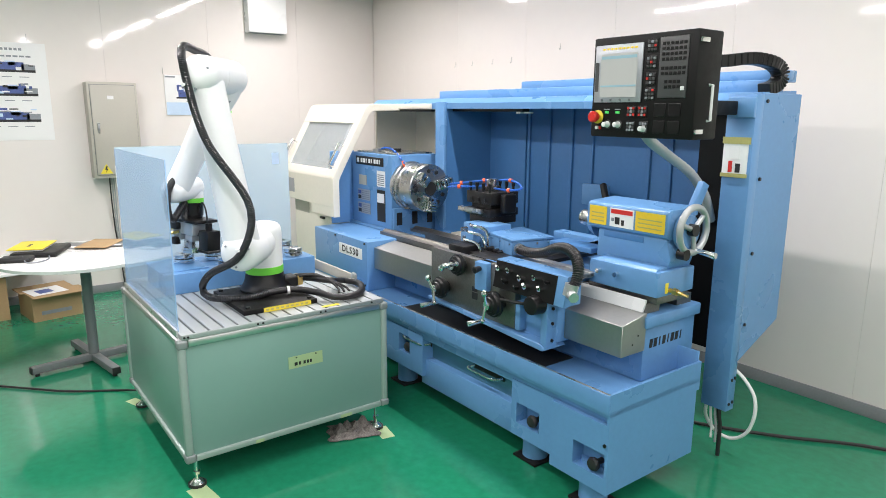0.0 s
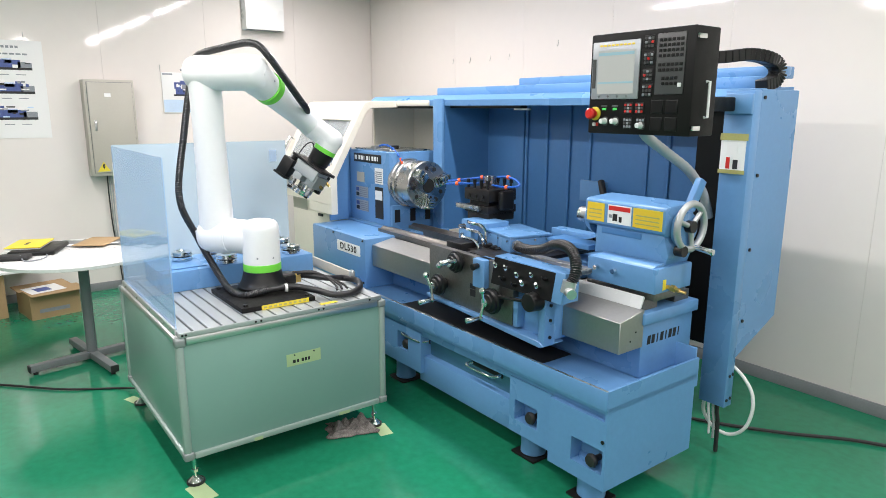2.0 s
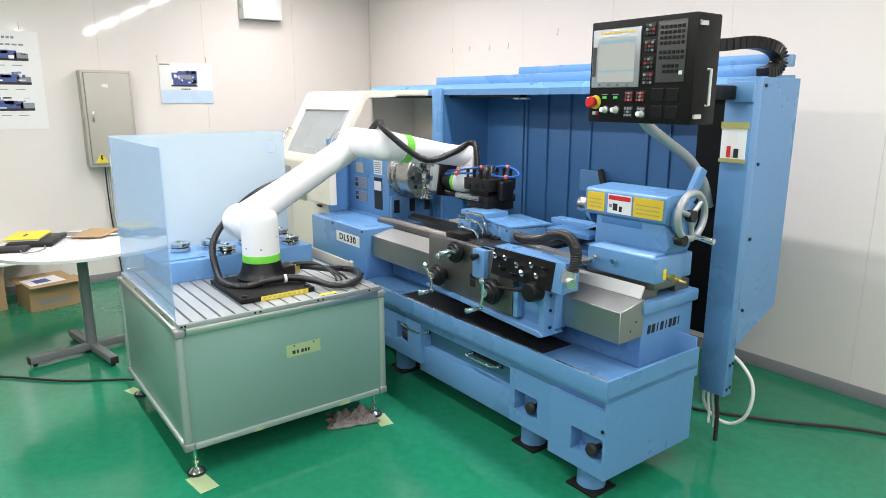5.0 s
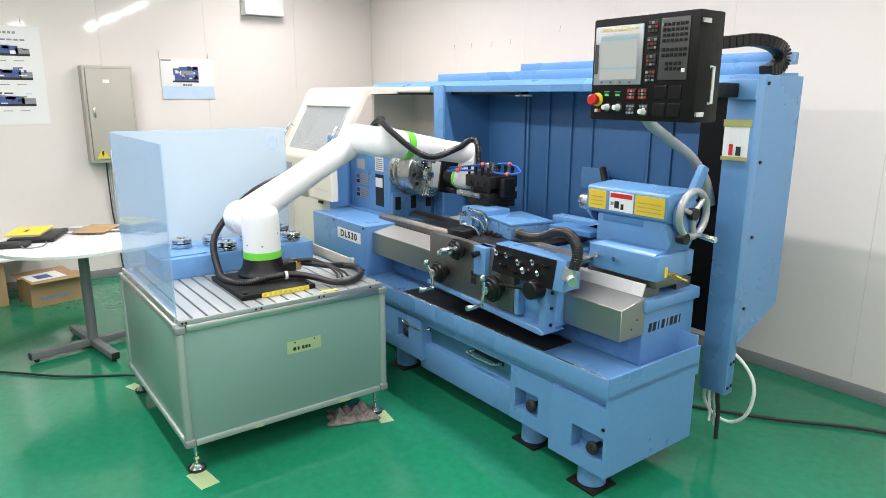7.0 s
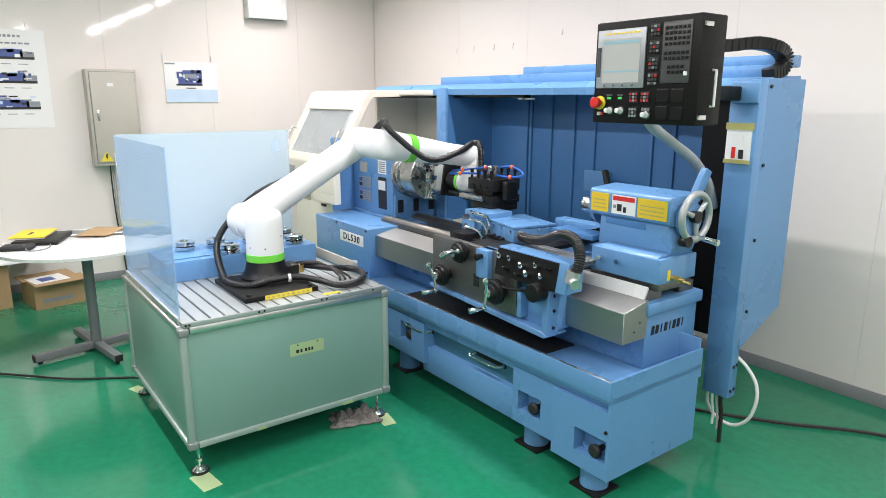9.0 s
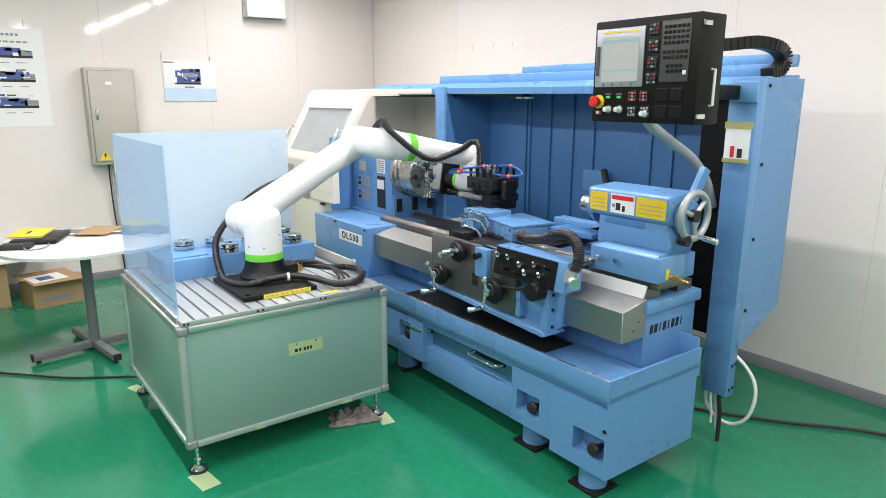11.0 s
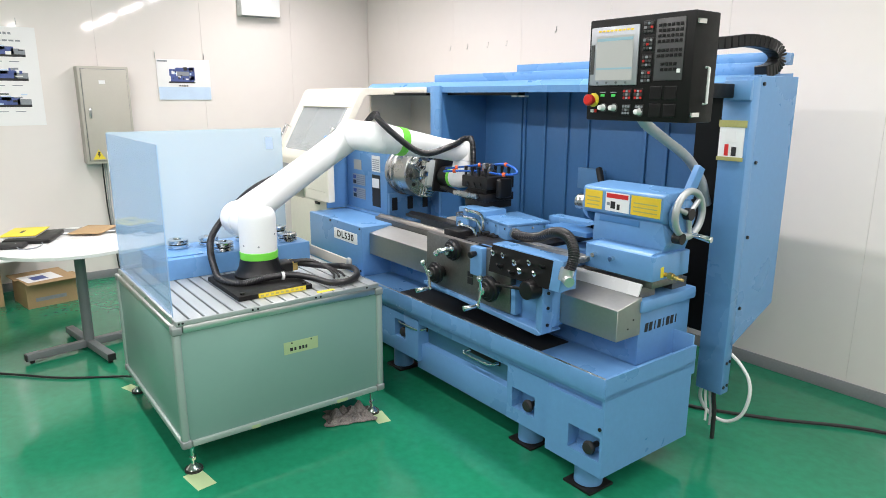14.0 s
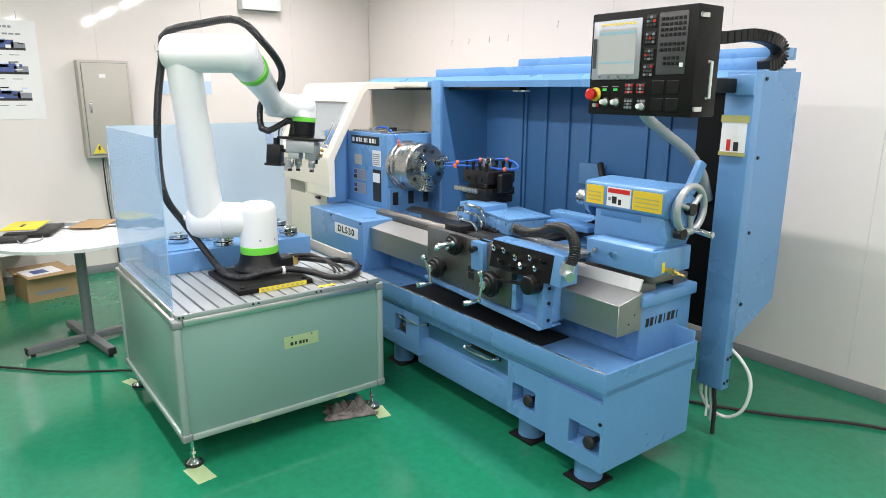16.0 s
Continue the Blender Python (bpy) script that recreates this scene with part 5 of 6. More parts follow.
def posters():
    x = WALL_X + 0.004
    p = thing("machine_poster", "large white poster with three blue machine pictures on the wall", "poster", at=pose(0, 0, 0))
    part("sheet", bx(x - 0.003, x, -0.02, 0.747, 1.395, 2.18), "paper", p)
    for z in (1.98, 1.79, 1.58):
        for a0, a1, b0, b1, mm in ((0.05, 0.58, -0.015, 0.045, "ink_blue"), (0.05, 0.66, -0.035, -0.015, "ink"), (0.10, 0.22, 0.045, 0.085 if z < 1.9 else 0.05, "ink_blue"), (0.56, 0.66, -0.015, 0.03, "ink_grey"), (0.30, 0.37, 0.03, 0.07 if z < 1.9 else 0.045, "ink_grey"), (0.45, 0.52, 0.02, 0.055, "pale_blue")):
            part("picture_piece", bx(x + 0.0002, x + 0.001, a0, a1, z + b0, z + b1), mm, p)
        rng = random.Random(int(z * 100))
        for k in range(16):
            a, b = 0.06 + 0.56 * rng.random(), z - 0.02 + 0.085 * rng.random() * (0.6 if z > 1.9 else 1.0)
            part("picture_piece", bx(x + 0.0003, x + 0.0012 + 0.0001 * k, a, a + 0.015 + 0.05 * rng.random(), b, b + 0.008 + 0.02 * rng.random()), rng.choice(("ink_blue", "ink_grey", "pale_blue", "ink", "paper")), p)
        for k in range(5):
            part("text_bar", bx(x + 0.0002, x + 0.001, 0.06 + 0.12 * k, 0.13 + 0.12 * k, z - 0.075, z - 0.069), "ink_grey", p)
    part("title_mark", bx(x + 0.0002, x + 0.001, 0.29, 0.315, 2.115, 2.14), "red", p)
    for k in range(8):
        part("title_bar", bx(x + 0.0002, x + 0.001, 0.33 + 0.032 * k, 0.352 + 0.032 * k, 2.118, 2.137), "ink_grey", p)
    for k in range(11):
        part("text_bar", bx(x + 0.0002, x + 0.001, 0.15 + 0.045 * k, 0.185 + 0.045 * k, 2.065, 2.078), "ink_grey", p)
    for y in (0.62,):
        part("hook", rd((x + 0.002, y, 2.19), (x + 0.002, y, 2.25), 0.003, seg=8), "steel", p)
    q = thing("framed_print", "landscape print of a blue lathe on a pale-blue card", "poster")
    y0, y1, z0, z1 = 1.672, 2.155, 1.60, 1.968
    part("card", bx(x - 0.003, x + 0.006, y0, y1, z0, z1, 0.002), "paper", q)
    bm = bmesh.new()
    box(bm, x + 0.0062, x + 0.007, y0 + 0.006, y1 - 0.006, z0 + 0.006, z0 + 0.12)
    part("pale_band", bm, "pale_blue", q)
    x += 0.007
    for a0, a1, b0, b1, mm in ((1.79, 2.00, 1.77, 1.82, "ink_blue"), (1.77, 2.01, 1.755, 1.77, "ink"), (1.78, 1.84, 1.82, 1.88, "ink_blue"), (1.84, 2.00, 1.86, 1.895, "ink_blue"), (1.96, 2.01, 1.78, 1.90, "ink_blue"), (1.85, 1.96, 1.82, 1.86, "ink_grey"), (1.80, 1.83, 1.835, 1.865, "paper"), (1.91, 1.945, 1.87, 1.90, "ink")):
        part("picture_piece", bx(x + 0.0002, x + 0.001 + 0.0002 * (mm != "ink_blue"), a0, a1, b0, b1), mm, q)
    rng = random.Random(8)
    for k in range(18):
        a, b = 1.79 + 0.19 * rng.random(), 1.77 + 0.11 * rng.random()
        part("picture_piece", bx(x + 0.0003, x + 0.0014 + 0.0001 * k, a, a + 0.008 + 0.02 * rng.random(), b, b + 0.005 + 0.014 * rng.random()), rng.choice(("ink_blue", "ink_grey", "pale_blue", "ink", "paper")), q)
    for k in range(4):
        part("text_bar", bx(x + 0.0002, x + 0.001, 1.86 + 0.022 * k, 1.876 + 0.022 * k, 1.725, 1.737), "ink", q)
    part("title_bar", bx(x + 0.0002, x + 0.001, 1.68, 1.77, 1.945, 1.958), "ink_grey", q)
    for y in (1.665, 2.105):
        part("hook", rd((x, y, 1.975), (x, y, 2.03), 0.003, seg=8), "steel", q)
    a = thing("wall_unit", "white air-conditioner box high on the wall", "wall box")
    part("body", bx(WALL_X + 0.001, WALL_X + 0.13, 2.46, 2.85, 2.395, 2.80, 0.008), "white", a)
    part("vent_slot", bx(WALL_X + 0.02, WALL_X + 0.11, 2.49, 2.82, 2.392, 2.3955), "ink_grey", a)
    # small hooks left on the wall behind the lathe
    for px in (-5.05, -4.80, -4.52, -4.28, -3.72):
        h = thing("wall_hook", "thin steel hook fixed to the panelled wall", "hook", "wall hooks", pose(px, WALL_Y, 2.07 if px < -4 else 2.14))
        bm = bmesh.new()
        pipe(bm, [(0, -0.001, 0.035), (0, -0.004, 0.0), (0, -0.012, -0.012), (0, -0.016, -0.004)], 0.002, 6)
        part("wire", bm, "steel", h)


def floor_bits():
    for n, (x, y, a, w, d) in enumerate(((-2.70, 0.715, 8, 0.15, 0.085), (-3.86, 0.70, 20, 0.14, 0.06), (-2.72, 1.655, -10, 0.13, 0.07))):
        t = thing("floor_tape", "pale green masking tape marking a cart foot on the floor", "tape", "floor tape marks", pose(x, y, 0.0, 0, 0, a))
        part("strip", bx(-w / 2, w / 2, -d / 2, d / 2, 0.0003, 0.001), "tape", t)
    bm = bmesh.new()
    rng = random.Random(5)
    nx, ny = 26, 20
    grid = []
    for i in range(nx + 1):
        row = []
        for j in range(ny + 1):
            u, v = i / nx - 0.5, j / ny - 0.5
            edge = max(abs(u), abs(v)) * 2
            z = 0.004 + 0.11 * abs(noise.noise(Vector((u * 5, v * 5, 3.1)))) * (1 - edge ** 3) + 0.012 * max(0, noise.noise(Vector((u * 12, v * 11, 7)))) * (1 - edge ** 4)
            row.append(bm.verts.new((u * 0.17 * (1 + 0.25 * noise.noise(Vector((v * 4, 0, 1)))), v * 0.25 * (1 + 0.25 * noise.noise(Vector((u * 4, 5, 1)))), z)))
        grid.append(row)
    for i in range(nx):
        for j in range(ny):
            bm.faces.new((grid[i][j], grid[i + 1][j], grid[i + 1][j + 1], grid[i][j + 1]))
    r = bmesh.ops.extrude_face_region(bm, geom=list(bm.faces))
    bmesh.ops.translate(bm, verts=[g for g in r["geom"] if isinstance(g, bmesh.types.BMVert)], vec=(0, 0, 0.004))
    rag = solid("floor_rag", bm, "cloth", "crumpled grey-brown rag on the floor by the cart foot", "rag")
    rag.matrix_world = pose(-2.82, 1.525, 0.001, 0, 0, -20)
    bm = bmesh.new()
    pipe(bm, [(-5.3, -0.7, 0.009), (-4.75, -0.1, 0.009), (-4.45, 0.20, 0.009), (-4.25, 0.40, 0.009), (-4.08, 0.66, 0.009), (-3.93, 0.72, 0.05), (-3.86, 0.72, 0.12), (-3.83, 0.74, 0.15)], 0.0065, 10)
    solid("floor_cable", bm, "rubber", "black power cable lying on the green floor", "cable")
    bm = bmesh.new()
    pipe(bm, [(-2.0, 3.02, 0.012), (-1.78, 3.07, 0.012), (-1.45, 3.28, 0.012), (-1.1, 3.55, 0.012), (-0.6, 3.72, 0.012), (0.4, 3.75, 0.012)], 0.0085, 10)
    solid("supply_cable", bm, "rubber", "thick black supply cable on the floor behind the lathe", "cable")


round_table()
cartons()
electric_box()
posters()
floor_bits()


# ---- robot arm ----
RB = Vector((-3.191, 1.236, 0.745))
H1, S2, L2, L3, D5, L6, S3 = 0.253, 0.258, 0.816, 0.636, 0.155, 0.188, 0.273
# seconds; base turn, upper arm, forearm, wrist roll, wrist bend, flange turn (degrees)
REACH = [
    (0.0, 228.3, 9.7, 150.6, 178.0, -27.0, -61.0),
    (0.55, 227.8, 9.7, 150.2, 178.0, -27.5, -61.0),
    (0.8, 211.6, 7.2, 140.9, 179.0, -42.6, -30.0),
    (1.0, 192.5, 3.6, 134.1, 179.0, -48.2, -12.0),
    (1.2, 179.5, -0.4, 128.6, 180.0, -56.9, 0.0),
    (1.5, 155.9, -5.0, 115.3, 178.5, -64.0, 0.0),
    (2.0, 125.5, -1.5, 115.2, 150.0, -80.0, 0.0),
    (2.6, 87.5, 13.3, 119.1, 115.3, -110.0, 0.0),
    (3.0, 87.3, 31.3, 114.9, 108.1, -109.0, 0.0),
    (3.5, 87.8, 52.1, 103.6, 97.6, -102.0, 0.0),
    (3.8, 89.3, 60.8, 99.0, 90.5, -95.4, 0.0),
    (4.2, 89.3, 61.2, 98.8, 90.3, -95.4, 0.0),
]
RETREAT = [
    (13.75, 89.3, 61.2, 98.8, 90.3, -95.4, 0.0),
    (14.0, 89.0, 58.8, 100.2, 91.0, -96.0, 0.0),
    (14.15, 87.8, 53.0, 103.0, 92.0, -98.0, 0.0),
    (14.5, 87.6, 40.4, 110.3, 93.2, -99.8, 0.0),
    (15.0, 87.3, 17.0, 118.3, 106.0, -100.0, 0.0),
    (15.4, 106.5, 6.0, 117.0, 117.5, -93.0, 0.0),
    (16.0, 142.6, -10.3, 112.3, 176.0, -71.8, 0.0),
]
JOINT_ROWS = REACH + RETREAT


def joints(t):
    """Joint angles at t, by a curve through the keys that never overshoots."""
    stops = [k[0] for k in JOINT_ROWS]
    if t <= stops[0]:
        return JOINT_ROWS[0][1:]
    if t >= stops[-1]:
        return JOINT_ROWS[-1][1:]
    i = max(k for k in range(len(stops) - 1) if stops[k] <= t)

    def slope(j, c):
        if j in (0, len(stops) - 1):
            return 0.0 if j == 0 else (JOINT_ROWS[j][c] - JOINT_ROWS[j - 1][c]) / (stops[j] - stops[j - 1])
        a = (JOINT_ROWS[j][c] - JOINT_ROWS[j - 1][c]) / (stops[j] - stops[j - 1])
        b = (JOINT_ROWS[j + 1][c] - JOINT_ROWS[j][c]) / (stops[j + 1] - stops[j])
        return 0.0 if a * b <= 0 else 2 * a * b / (a + b)
    h = stops[i + 1] - stops[i]
    u = (t - stops[i]) / h
    out = []
    for c in range(1, 7):
        p0, p1, m0, m1 = JOINT_ROWS[i][c], JOINT_ROWS[i + 1][c], slope(i, c) * h, slope(i + 1, c) * h
        out.append((2 * u ** 3 - 3 * u * u + 1) * p0 + (u ** 3 - 2 * u * u + u) * m0 + (3 * u * u - 2 * u ** 3) * p1 + (u ** 3 - u * u) * m1)
    return out


def chain(t):
    """The poses of the links in the robot's own space."""
    a1, a2, a3, a4, a5, a6 = joints(t)
    k1 = pose(0, 0, 0, 0, 0, a1)
    k2 = k1 @ pose(0, S2, H1) @ pose(0, 0, 0, 0, a2, 0)
    elbow = k2 @ Vector((0, -S3, L2))
    k3 = Matrix.Translation(elbow) @ k1.to_3x3().to_4x4() @ pose(0, 0, 0, 0, a3, 0)
    k4 = k3 @ pose(0, 0, 0, 0, 0, -a4)
    k5 = k4 @ pose(0, 0, L3) @ pose(0, 0, 0, 0, a5, 0)
    k6 = k5 @ pose(0, D5, 0) @ pose(0, 0, 0, 0, 0, a6)
    return k1, k2, k3, k4, k5, k6


def ball(bm, c, r, sx=1, sy=1, sz=1):
    bmesh.ops.create_uvsphere(bm, u_segments=36, v_segments=20, radius=r, matrix=Matrix.Translation(c) @ Matrix.Diagonal((sx, sy, sz, 1)))


def robot():
    r = thing("industrial_robot", "white six-axis collaborative robot arm with lime-green rings", "robot", at=Matrix.Translation(RB))
    base = part("base_plate", bx(-0.11, 0.325, -0.235, 0.135, -0.0265, -0.003, 0.003), "black_paint", r, "black mounting plate")
    for x in (-0.08, 0.295):
        for y in (-0.205, 0.105):
            part("plate_bolt", rd((x, y, -0.004), (x, y, 0.006), 0.012, seg=6), "dark_steel", base)
    part("warning_strip", bx(0.3255, 0.327, -0.14, 0.10, -0.0255, -0.0035), "yellow_cover", base, "yellow printed warning strip")
    for k in range(9):
        part("print_bar", bx(0.327, 0.3277, -0.13 + 0.025 * k, -0.116 + 0.025 * k, -0.019, -0.010), "green_dk", base)
    bm = bmesh.new()
    lathe(bm, (0, 0, -0.003), (0, 0, 1), ((0, 0.128), (0.012, 0.128), (0.022, 0.118), (0.045, 0.106), (0.085, 0.096), (0.092, 0.094)), 48)
    box(bm, -0.03, 0.06, 0.07, 0.16, -0.003, 0.055, 0.012, 3)
    part("base", bm, "black", r)
    part("connector_block", bx(-0.02, 0.05, 0.15, 0.19, 0.0, 0.05, 0.006), "brass", base, "brass cable connectors")
    k1, k2, k3, k4, k5, k6 = chain(0)

    def link(name, bm, material, m, label=""):
        ob = part(name, bm, material, r, label)
        ob.matrix_basis = m
        return ob
    # turning column and shoulder
    bm = bmesh.new()
    lathe(bm, (0, 0, 0.125), (0, 0, 1), ((0, 0.093), (0.01, 0.0935), (0.165, 0.0935), (0.185, 0.092), (0.202, 0.087), (0.215, 0.076), (0.2225, 0.055), (0.2245, 0.02)), 48)
    lathe(bm, (0, 0.02, H1), (0, 1, 0), ((0, 0.070), (0.03, 0.082), (0.07, 0.088), (S2 - 0.105, 0.090), (S2 - 0.10, 0.087)), 48)
    a = link("column", bm, "robot_white", k1)
    part("green_ring", quick(lathe, (0, 0, 0.088), (0, 0, 1), ((0, 0.094), (0.002, 0.0955), (0.036, 0.0955), (0.038, 0.094)), 48), "lime", a, "lime-green joint ring")
    for an in (20, 70, 200, 250, 310):
        c, s = math.cos(radians(an)), math.sin(radians(an))
        part("plug", rd((c * 0.092, s * 0.092, 0.19 + 0.03 * math.sin(an)), (c * 0.0942, s * 0.0942, 0.19 + 0.03 * math.sin(an)), 0.005, seg=10), "ink_grey", a)
    # upper arm
    bm = bmesh.new()
    lathe(bm, (0, -0.098, 0), (0, 1, 0), ((0, 0.084), (0.004, 0.092), (0.10, 0.094), (0.140, 0.092), (0.165, 0.084), (0.182, 0.066), (0.190, 0.035), (0.191, 0.01)), 48)
    lathe(bm, (0, 0, 0.0), (0, 0, 1), ((0, 0.086), (0.12, 0.084), (0.30, 0.079), (0.55, 0.076), (L2, 0.080)), 48)
    lathe(bm, (0, -0.088, L2), (0, 1, 0), ((0, 0.078), (0.004, 0.084), (0.09, 0.088), (0.130, 0.086), (0.155, 0.078), (0.172, 0.060), (0.180, 0.03), (0.181, 0.01)), 48)
    b = link("upper_arm", bm, "robot_white", k2)
    for z in (0.0, L2):
        for an in (45, 165, 285):
            c, s = math.cos(radians(an)) * 0.062, math.sin(radians(an)) * 0.062
            part("plug", rd((c, 0.075, z + s), (c, 0.0885 if z else 0.090, z + s), 0.005, seg=10), "ink_grey", b)
    for x, y, z in ((-0.03, 0.112, 0.02), (0.045, 0.106, L2 - 0.04)):
        bm = bmesh.new()
        rod(bm, (x, y, z - 0.005), (x, y, z + 0.006), 0.0205, seg=16)
        part("cable_tie", bm, "white", b, "white cable tie")
    # elbow
    bm = bmesh.new()
    lathe(bm, (0, S3 - 0.080, 0), (0, -1, 0), ((0, 0.080), (0.004, 0.0845), (S3 - 0.113, 0.086), (S3 - 0.063, 0.086), (S3 - 0.038, 0.080), (S3 - 0.020, 0.064), (S3 - 0.010, 0.036), (S3 - 0.009, 0.01)), 48)
    lathe(bm, (0, 0.01, 0), (0, 0, 1), ((0, 0.084), (0.07, 0.084), (0.135, 0.078), (0.150, 0.077)), 48)
    c = link("elbow", bm, "robot_white", k3)
    part("green_ring", quick(lathe, (0, 0.004, 0.142), (0, 0, 1), ((0, 0.078), (0.002, 0.0815), (0.044, 0.0800), (0.046, 0.076)), 48), "lime", c, "lime-green joint ring")
    for an in (30, 150, 270):
        part("plug", rd((math.cos(radians(an)) * 0.0835, 0.01 + math.sin(radians(an)) * 0.0835, 0.09), (math.cos(radians(an)) * 0.0845, 0.01 + math.sin(radians(an)) * 0.0845, 0.09), 0.005, seg=10), "ink_grey", c)
    # forearm
    bm = bmesh.new()
    lathe(bm, (0, 0, 0.186), (0, 0, 1), ((0, 0.074), (0.004, 0.0755), (0.10, 0.071), (0.25, 0.063), (L3 - 0.186, 0.062)), 48)
    lathe(bm, (0, -0.070, L3), (0, 1, 0), ((0, 0.012), (0.001, 0.03), (0.010, 0.050), (0.026, 0.062), (0.05, 0.066), (0.12, 0.066), (0.124, 0.062)), 48)
    d = link("forearm", bm, "robot_white", k4)
    for k in range(6):
        part("maker_mark_bar", bx(0.0655, 0.0672 - 0.0008 * k, -0.006, 0.006, 0.30 + 0.022 * k, 0.316 + 0.022 * k), "ink_grey", d)
    # wrist
    bm = bmesh.new()
    lathe(bm, (0, 0.050, 0), (0, 1, 0), ((0, 0.060), (0.004, 0.064), (0.06, 0.064), (0.115, 0.064), (0.140, 0.057), (0.158, 0.040), (0.165, 0.018), (0.166, 0.006)), 48)
    lathe(bm, (0, D5, -0.055), (0, 0, 1), ((0, 0.02), (0.006, 0.040), (0.025, 0.057), (0.05, 0.062), (0.110, 0.062)), 48)
    e = link("wrist", bm, "robot_white", k5)
    part("green_ring", quick(lathe, (0, D5, 0.056), (0, 0, 1), ((0, 0.061), (0.002, 0.0635), (0.022, 0.0635), (0.024, 0.062)), 48), "lime", e, "lime-green joint ring")
    # flange with the gripper
    bm = bmesh.new()
    lathe(bm, (0, 0, 0.080), (0, 0, 1), ((0, 0.060), (0.002, 0.062), (0.070, 0.060), (0.075, 0.056), (0.085, 0.056), (0.086, 0.04)), 40)
    g = link("flange", bm, "black", k6, "black wrist flange carrying the gripper")
    part("mount_plate", bx(-0.07, 0.07, -0.13, 0.105, 0.166, 0.182, 0.004), "dark_steel", g)
    bm = bmesh.new()
    box(bm, -0.055, 0.055, -0.085, 0.075, 0.183, 0.250, 0.005)
    box(bm, -0.050, 0.050, -0.070, -0.010, 0.250, 0.285, 0.004)
    part("gripper_body", bm, "alu_mat", g, "grey aluminium gripper body")
    part("cylinder_block", bx(-0.045, 0.060, 0.020, 0.085, 0.205, 0.285, 0.006), "bracket", g, "grey pneumatic cylinder block")
    for x, y, w in ((-0.035, -0.060, 0.022), (0.025, -0.030, 0.024), (-0.01, 0.055, 0.028)):
        bm = bmesh.new()
        box(bm, x - w / 2, x + w / 2, y - 0.018, y + 0.018, 0.284, 0.330, 0.003)
        box(bm, x - w / 2 + 0.004, x + w / 2 - 0.004, y - 0.010, y + 0.010, 0.330, 0.345, 0.002)
        f = part("gripper_finger", bm, "steel", g)
        part("finger_tip", rd((x, y, 0.342), (x, y, 0.354), 0.012, seg=12), "dark_steel", f)
    cam_box = bmesh.new()
    box(cam_box, -0.040, 0.040, -0.195, -0.115, 0.215, 0.320, 0.006, 2)
    box(cam_box, -0.047, 0.047, -0.203, -0.108, 0.318, 0.332, 0.004, 1)
    rod(cam_box, (0, -0.150, 0.178), (0, -0.150, 0.218), 0.018, seg=16)
    part("vision_camera", cam_box, "black", g, "black machine-vision camera")
    part("camera_arm", bx(-0.02, 0.02, -0.12, -0.055, 0.235, 0.255, 0.003), "dark_steel", g)
    bm = bmesh.new()
    pipe(bm, [(0, -0.135, 0.19), (0.004, -0.14, 0.14), (0.005, -0.125, 0.09), (0.0, -0.095, 0.075), (0.0, -0.07, 0.10), (0, -0.06, 0.13)], 0.004, 8)
    part("camera_cable", bm, "rubber", g)
    bm = bmesh.new()
    rod(bm, (0.05, 0.05, 0.215), (0.075, 0.10, 0.235), 0.008, seg=10)
    rod(bm, (0.06, 0.03, 0.24), (0.10, 0.055, 0.25), 0.008, seg=10)
    rod(bm, (0.02, 0.06, 0.25), (0.02, 0.105, 0.262), 0.010, seg=10)
    part("air_fitting", bm, "brass", g, "brass air fittings")
    part("valve", bx(0.045, 0.085, 0.02, 0.075, 0.19, 0.225, 0.004), "black", g)
    part("valve", bx(0.05, 0.08, 0.03, 0.07, 0.27, 0.31, 0.004), "dark_steel", g)
    # cable loop lying on the table
    bm = bmesh.new()
    pipe(bm, [(0.17, -0.05, 0.022), (0.185, 0.08, 0.022), (0.27, 0.16, 0.012), (0.35, 0.22, -0.004), (0.365, 0.31, -0.008), (0.30, 0.40, -0.006), (0.18, 0.45, -0.004), (0.10, 0.41, 0.0), (0.14, 0.32, 0.02), (0.12, 0.26, 0.032), (0.05, 0.21, 0.034), (0.0, 0.15, 0.034)], 0.017, 14, 14, ribs=0.08)
    part("cable_loop", bm, "hose", r, "black ribbed cable loop on the table")
    for k in range(3):
        bm = bmesh.new()
        pipe(bm, [(0.03, 0.15, 0.035 + 0.01 * k), (0.07, 0.20 + 0.02 * k, 0.055), (0.13, 0.27, 0.045), (0.20, 0.31 + 0.02 * k, 0.0), (0.24, 0.30 + 0.03 * k, -0.018)], 0.006, 8)
        part("thin_cable", bm, "rubber", r)
    part("cable_tie", rd((0.181, 0.04, 0.022), (0.183, 0.052, 0.022), 0.021, seg=14), "white", r)
    return r, (a, b, c, d, e, g)


ROBOT, LINKS = robot()


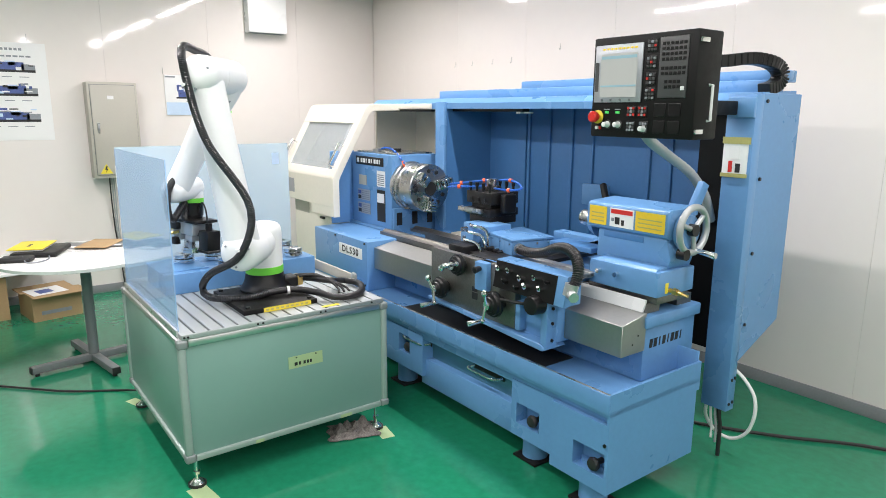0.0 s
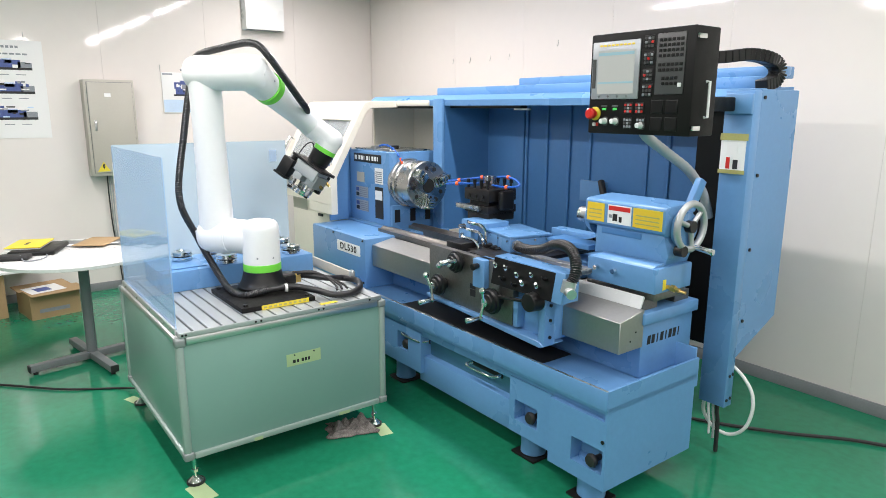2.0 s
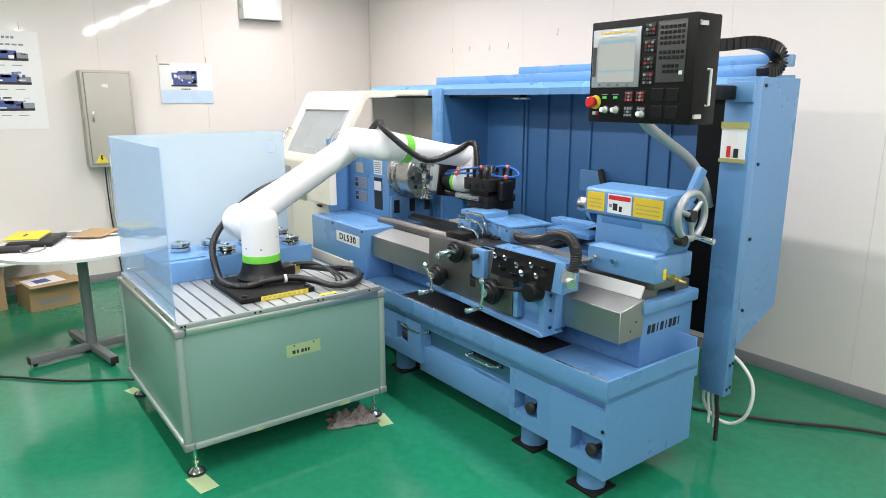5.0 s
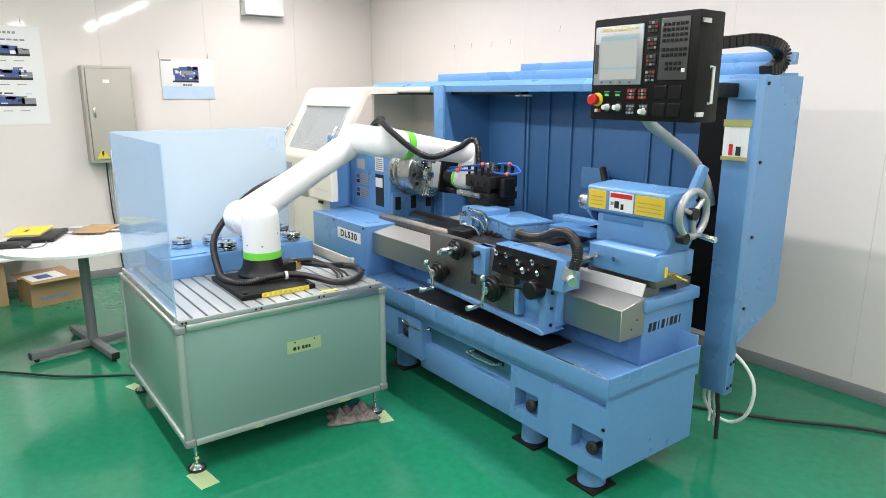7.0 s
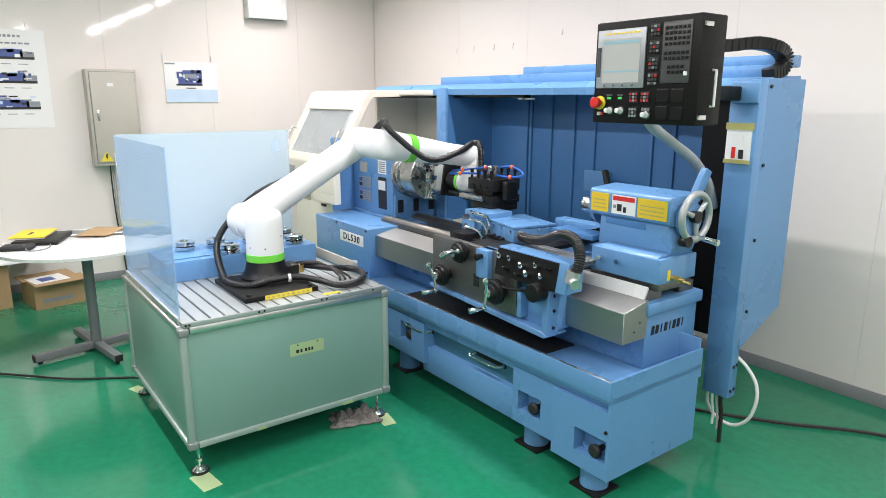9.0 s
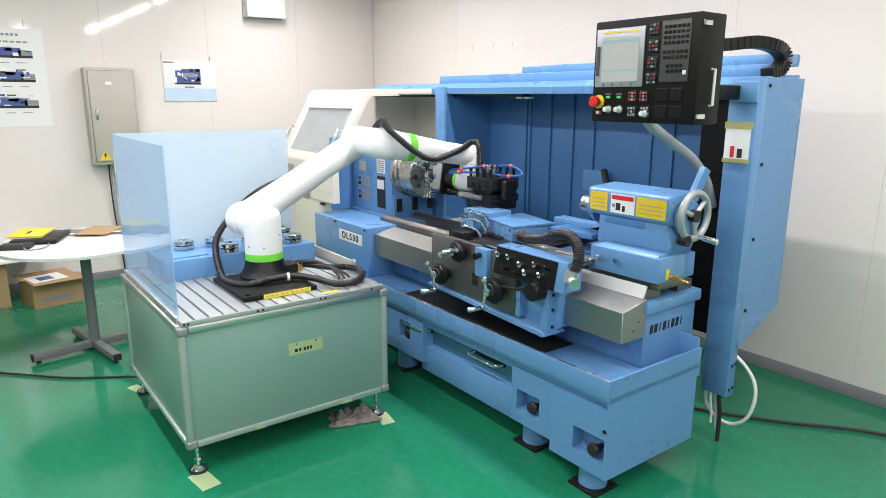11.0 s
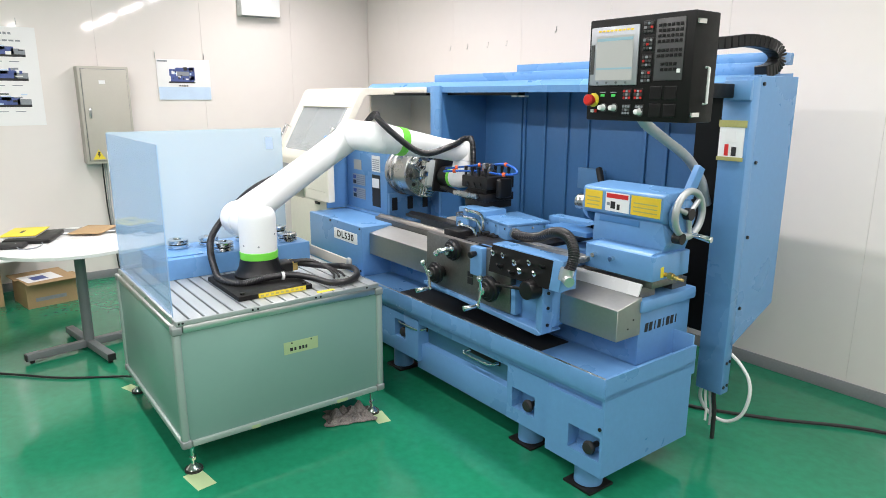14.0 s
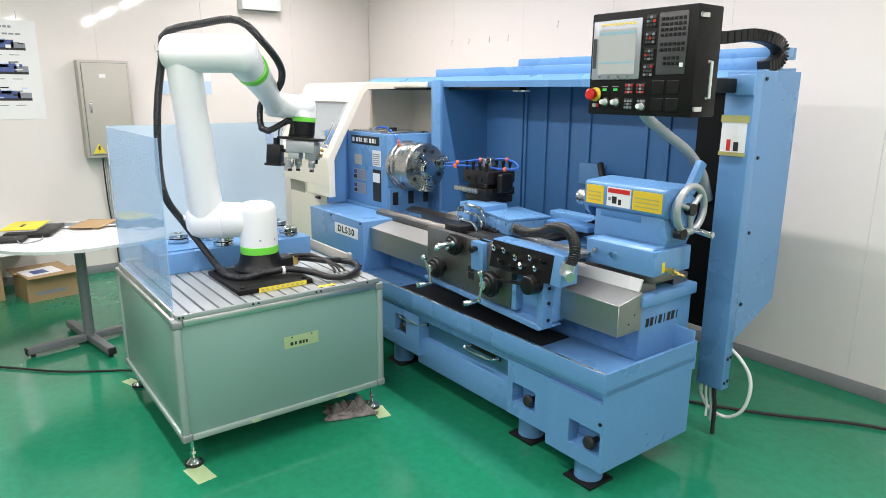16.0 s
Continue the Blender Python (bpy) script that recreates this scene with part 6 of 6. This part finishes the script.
# ---- the ribbed cable that follows the arm ----
def hose_line(t):
    k1, k2, k3, k4, k5, k6 = chain(t)
    a1, a2, a3, a4, a5, a6 = joints(t)
    k = min(1.0, max(0.0, (178 - a4) / 45))
    side = k1.to_3x3() @ Vector((0, 1, 0))
    fwd = k1.to_3x3() @ Vector((1, 0, 0))
    p = min(1.0, max(0.0, (a1 - 150) / 40))
    w = float(np.interp(a1, (88, 125, 156, 192, 211, 228), (0.0, 0.3, 0.7, 2.0, 1.0, 0.15)))
    c1 = k2 @ Vector((-0.03, 0.112, 0.0))
    c2 = k2 @ Vector((0.045 - 0.05 * w, 0.106, L2 - 0.03))
    c3 = k3 @ Vector((-0.078, -0.082 - 0.06 * p, 0.03 + 0.04 * p - 0.055 * k))
    c4 = k4 @ Vector((0, -0.085, L3 - 0.01))
    j6 = k6.to_3x3() @ Vector((0, 0, 1))
    n = k5.to_3x3() @ Vector((0, 1, 0))
    w2 = k5 @ Vector((0, D5, 0))
    c5 = w2 + j6 * 0.165 + n * (0.075 * (2 * k - 1))
    low = Vector((0.17, -0.05, 0.022))
    q = min(1.0, max(0.0, (a1 - 88) / 60))
    left = float(np.interp(a1, (88, 125, 142, 192, 228), (0.14, 0.17, 0.19, 0.28, 0.29)))
    e = min(1.0, max(0.0, (a2 - 25) / 33))
    left += 0.06 * e
    out = Vector((-0.08 - 0.02 * q, -left, 0.02))
    start = [low, Vector((0.15, -0.15, 0.006)), Vector((0.06, -0.02 - left * 0.93, 0.008)), out, (out + c1) / 2 + Vector((-0.05 * (1 - q), -0.05 * max(p, e), 0.0))]
    mid = [k2 @ Vector((-0.05 - 0.07 * q - 0.07 * w, 0.112 + 0.02 * q, L2 * 0.26)), k2 @ Vector((0.01 - 0.12 * w, 0.102 + 0.045 * q, L2 * 0.64))]
    up0 = k2 @ Vector((0.05 - 0.05 * w, 0.072, L2 + 0.06 + 0.03 * q + 0.03 * p))
    up1 = k3 @ Vector((-0.125 - 0.03 * q, -0.005 + 0.03 * q - 0.09 * p, -0.025))
    top = (up0 + up1) / 2 + Vector((0, 0, 0.012))
    near = k1.to_3x3() @ Vector((0, -0.095, 0))
    droop = c3.lerp(c4, 0.32) + Vector((0, 0, -0.02 - 0.11 * k)) + near
    rise = c3.lerp(c4, 0.70) + Vector((0, 0, -0.01 - 0.055 * k)) + near * 0.9
    b1 = c4 + j6 * (0.16 - 0.23 * k) + n * (0.02 + 0.015 * k)
    b2 = w2 - j6 * (0.085 * k) + n * (0.075 * (2 * k - 1)) + j6 * (0.08 * (1 - k))
    return smooth_points(start + [c1, *mid, c2, up0, top, up1, c3, droop, rise, c4, b1, b2, c5], 8)


HOSE_N = 78


def hose_points(t):
    pts = hose_line(t)
    acc = [0.0]
    for a, b in zip(pts, pts[1:]):
        acc.append(acc[-1] + (b - a).length)
    out, j = [], 0
    for i in range(HOSE_N + 1):
        d = acc[-1] * i / HOSE_N
        while j < len(acc) - 2 and acc[j + 1] < d:
            j += 1
        u = (d - acc[j]) / max(acc[j + 1] - acc[j], 1e-6)
        out.append(pts[j].lerp(pts[j + 1], min(u, 1)))
    return out, acc[-1]


STEPS = sorted({0.0, 0.5} | {round(0.6 + 0.1 * k, 1) for k in range(34)} | {4.2, 8.0, 13.6} | {round(13.7 + 0.1 * k, 1) for k in range(24)})
HOSE_LEN = max(hose_points(t)[1] for t in STEPS) / HOSE_N * 1.06


def hose_pieces():
    bm = bmesh.new()
    prof, n = [], 6
    prof.append((-HOSE_LEN / 2 - 0.012, 0.006))
    prof.append((-HOSE_LEN / 2 - 0.008, 0.0135))
    for k in range(n):
        z = -HOSE_LEN / 2 + HOSE_LEN * k / n
        prof += [(z, 0.0165), (z + HOSE_LEN / n * 0.5, 0.0180)]
    prof += [(HOSE_LEN / 2, 0.0165), (HOSE_LEN / 2 + 0.008, 0.0135), (HOSE_LEN / 2 + 0.012, 0.006)]
    lathe(bm, (0, 0, 0), (0, 0, 1), prof, 14)
    me = mesh_of("cable_segment", bm, "hose")
    out = []
    for i in range(HOSE_N):
        ob = new("cable_segment", me)
        ob.parent = ROBOT
        out.append(ob)
    return out


HOSE = hose_pieces()


def workpiece():
    bm = bmesh.new()
    lathe(bm, (0, 0, 0), (0, 0, 1), ((0, 0.022), (0.001, 0.046), (0.004, 0.052), (0.016, 0.052), (0.017, 0.058), (0.030, 0.058), (0.032, 0.050), (0.034, 0.024)), 40)
    return solid("held_disc", bm, "chrome", "turned steel disc carried by the gripper into the chuck", "steel disc")


DISC = workpiece()


def motions():
    chains = [(t, chain(t)) for t in STEPS]
    for i, ob in enumerate(LINKS):
        walk(ob, [(t, c[i]) for t, c in chains])
    lines = [(t, hose_points(t)[0]) for t in STEPS]
    for i, ob in enumerate(HOSE):
        rows = []
        for t, p in lines:
            m, _ = axis_matrix(p[i], p[i + 1])
            rows.append((t, m))
        walk(ob, rows)
    grip = Matrix.Translation(RB)
    rows = [(t, grip @ c[5] @ pose(0, 0, 0.322)) for t, c in chains if t <= 8.0]
    rows.append((16.0, rows[-1][1]))
    walk(DISC, rows)


motions()
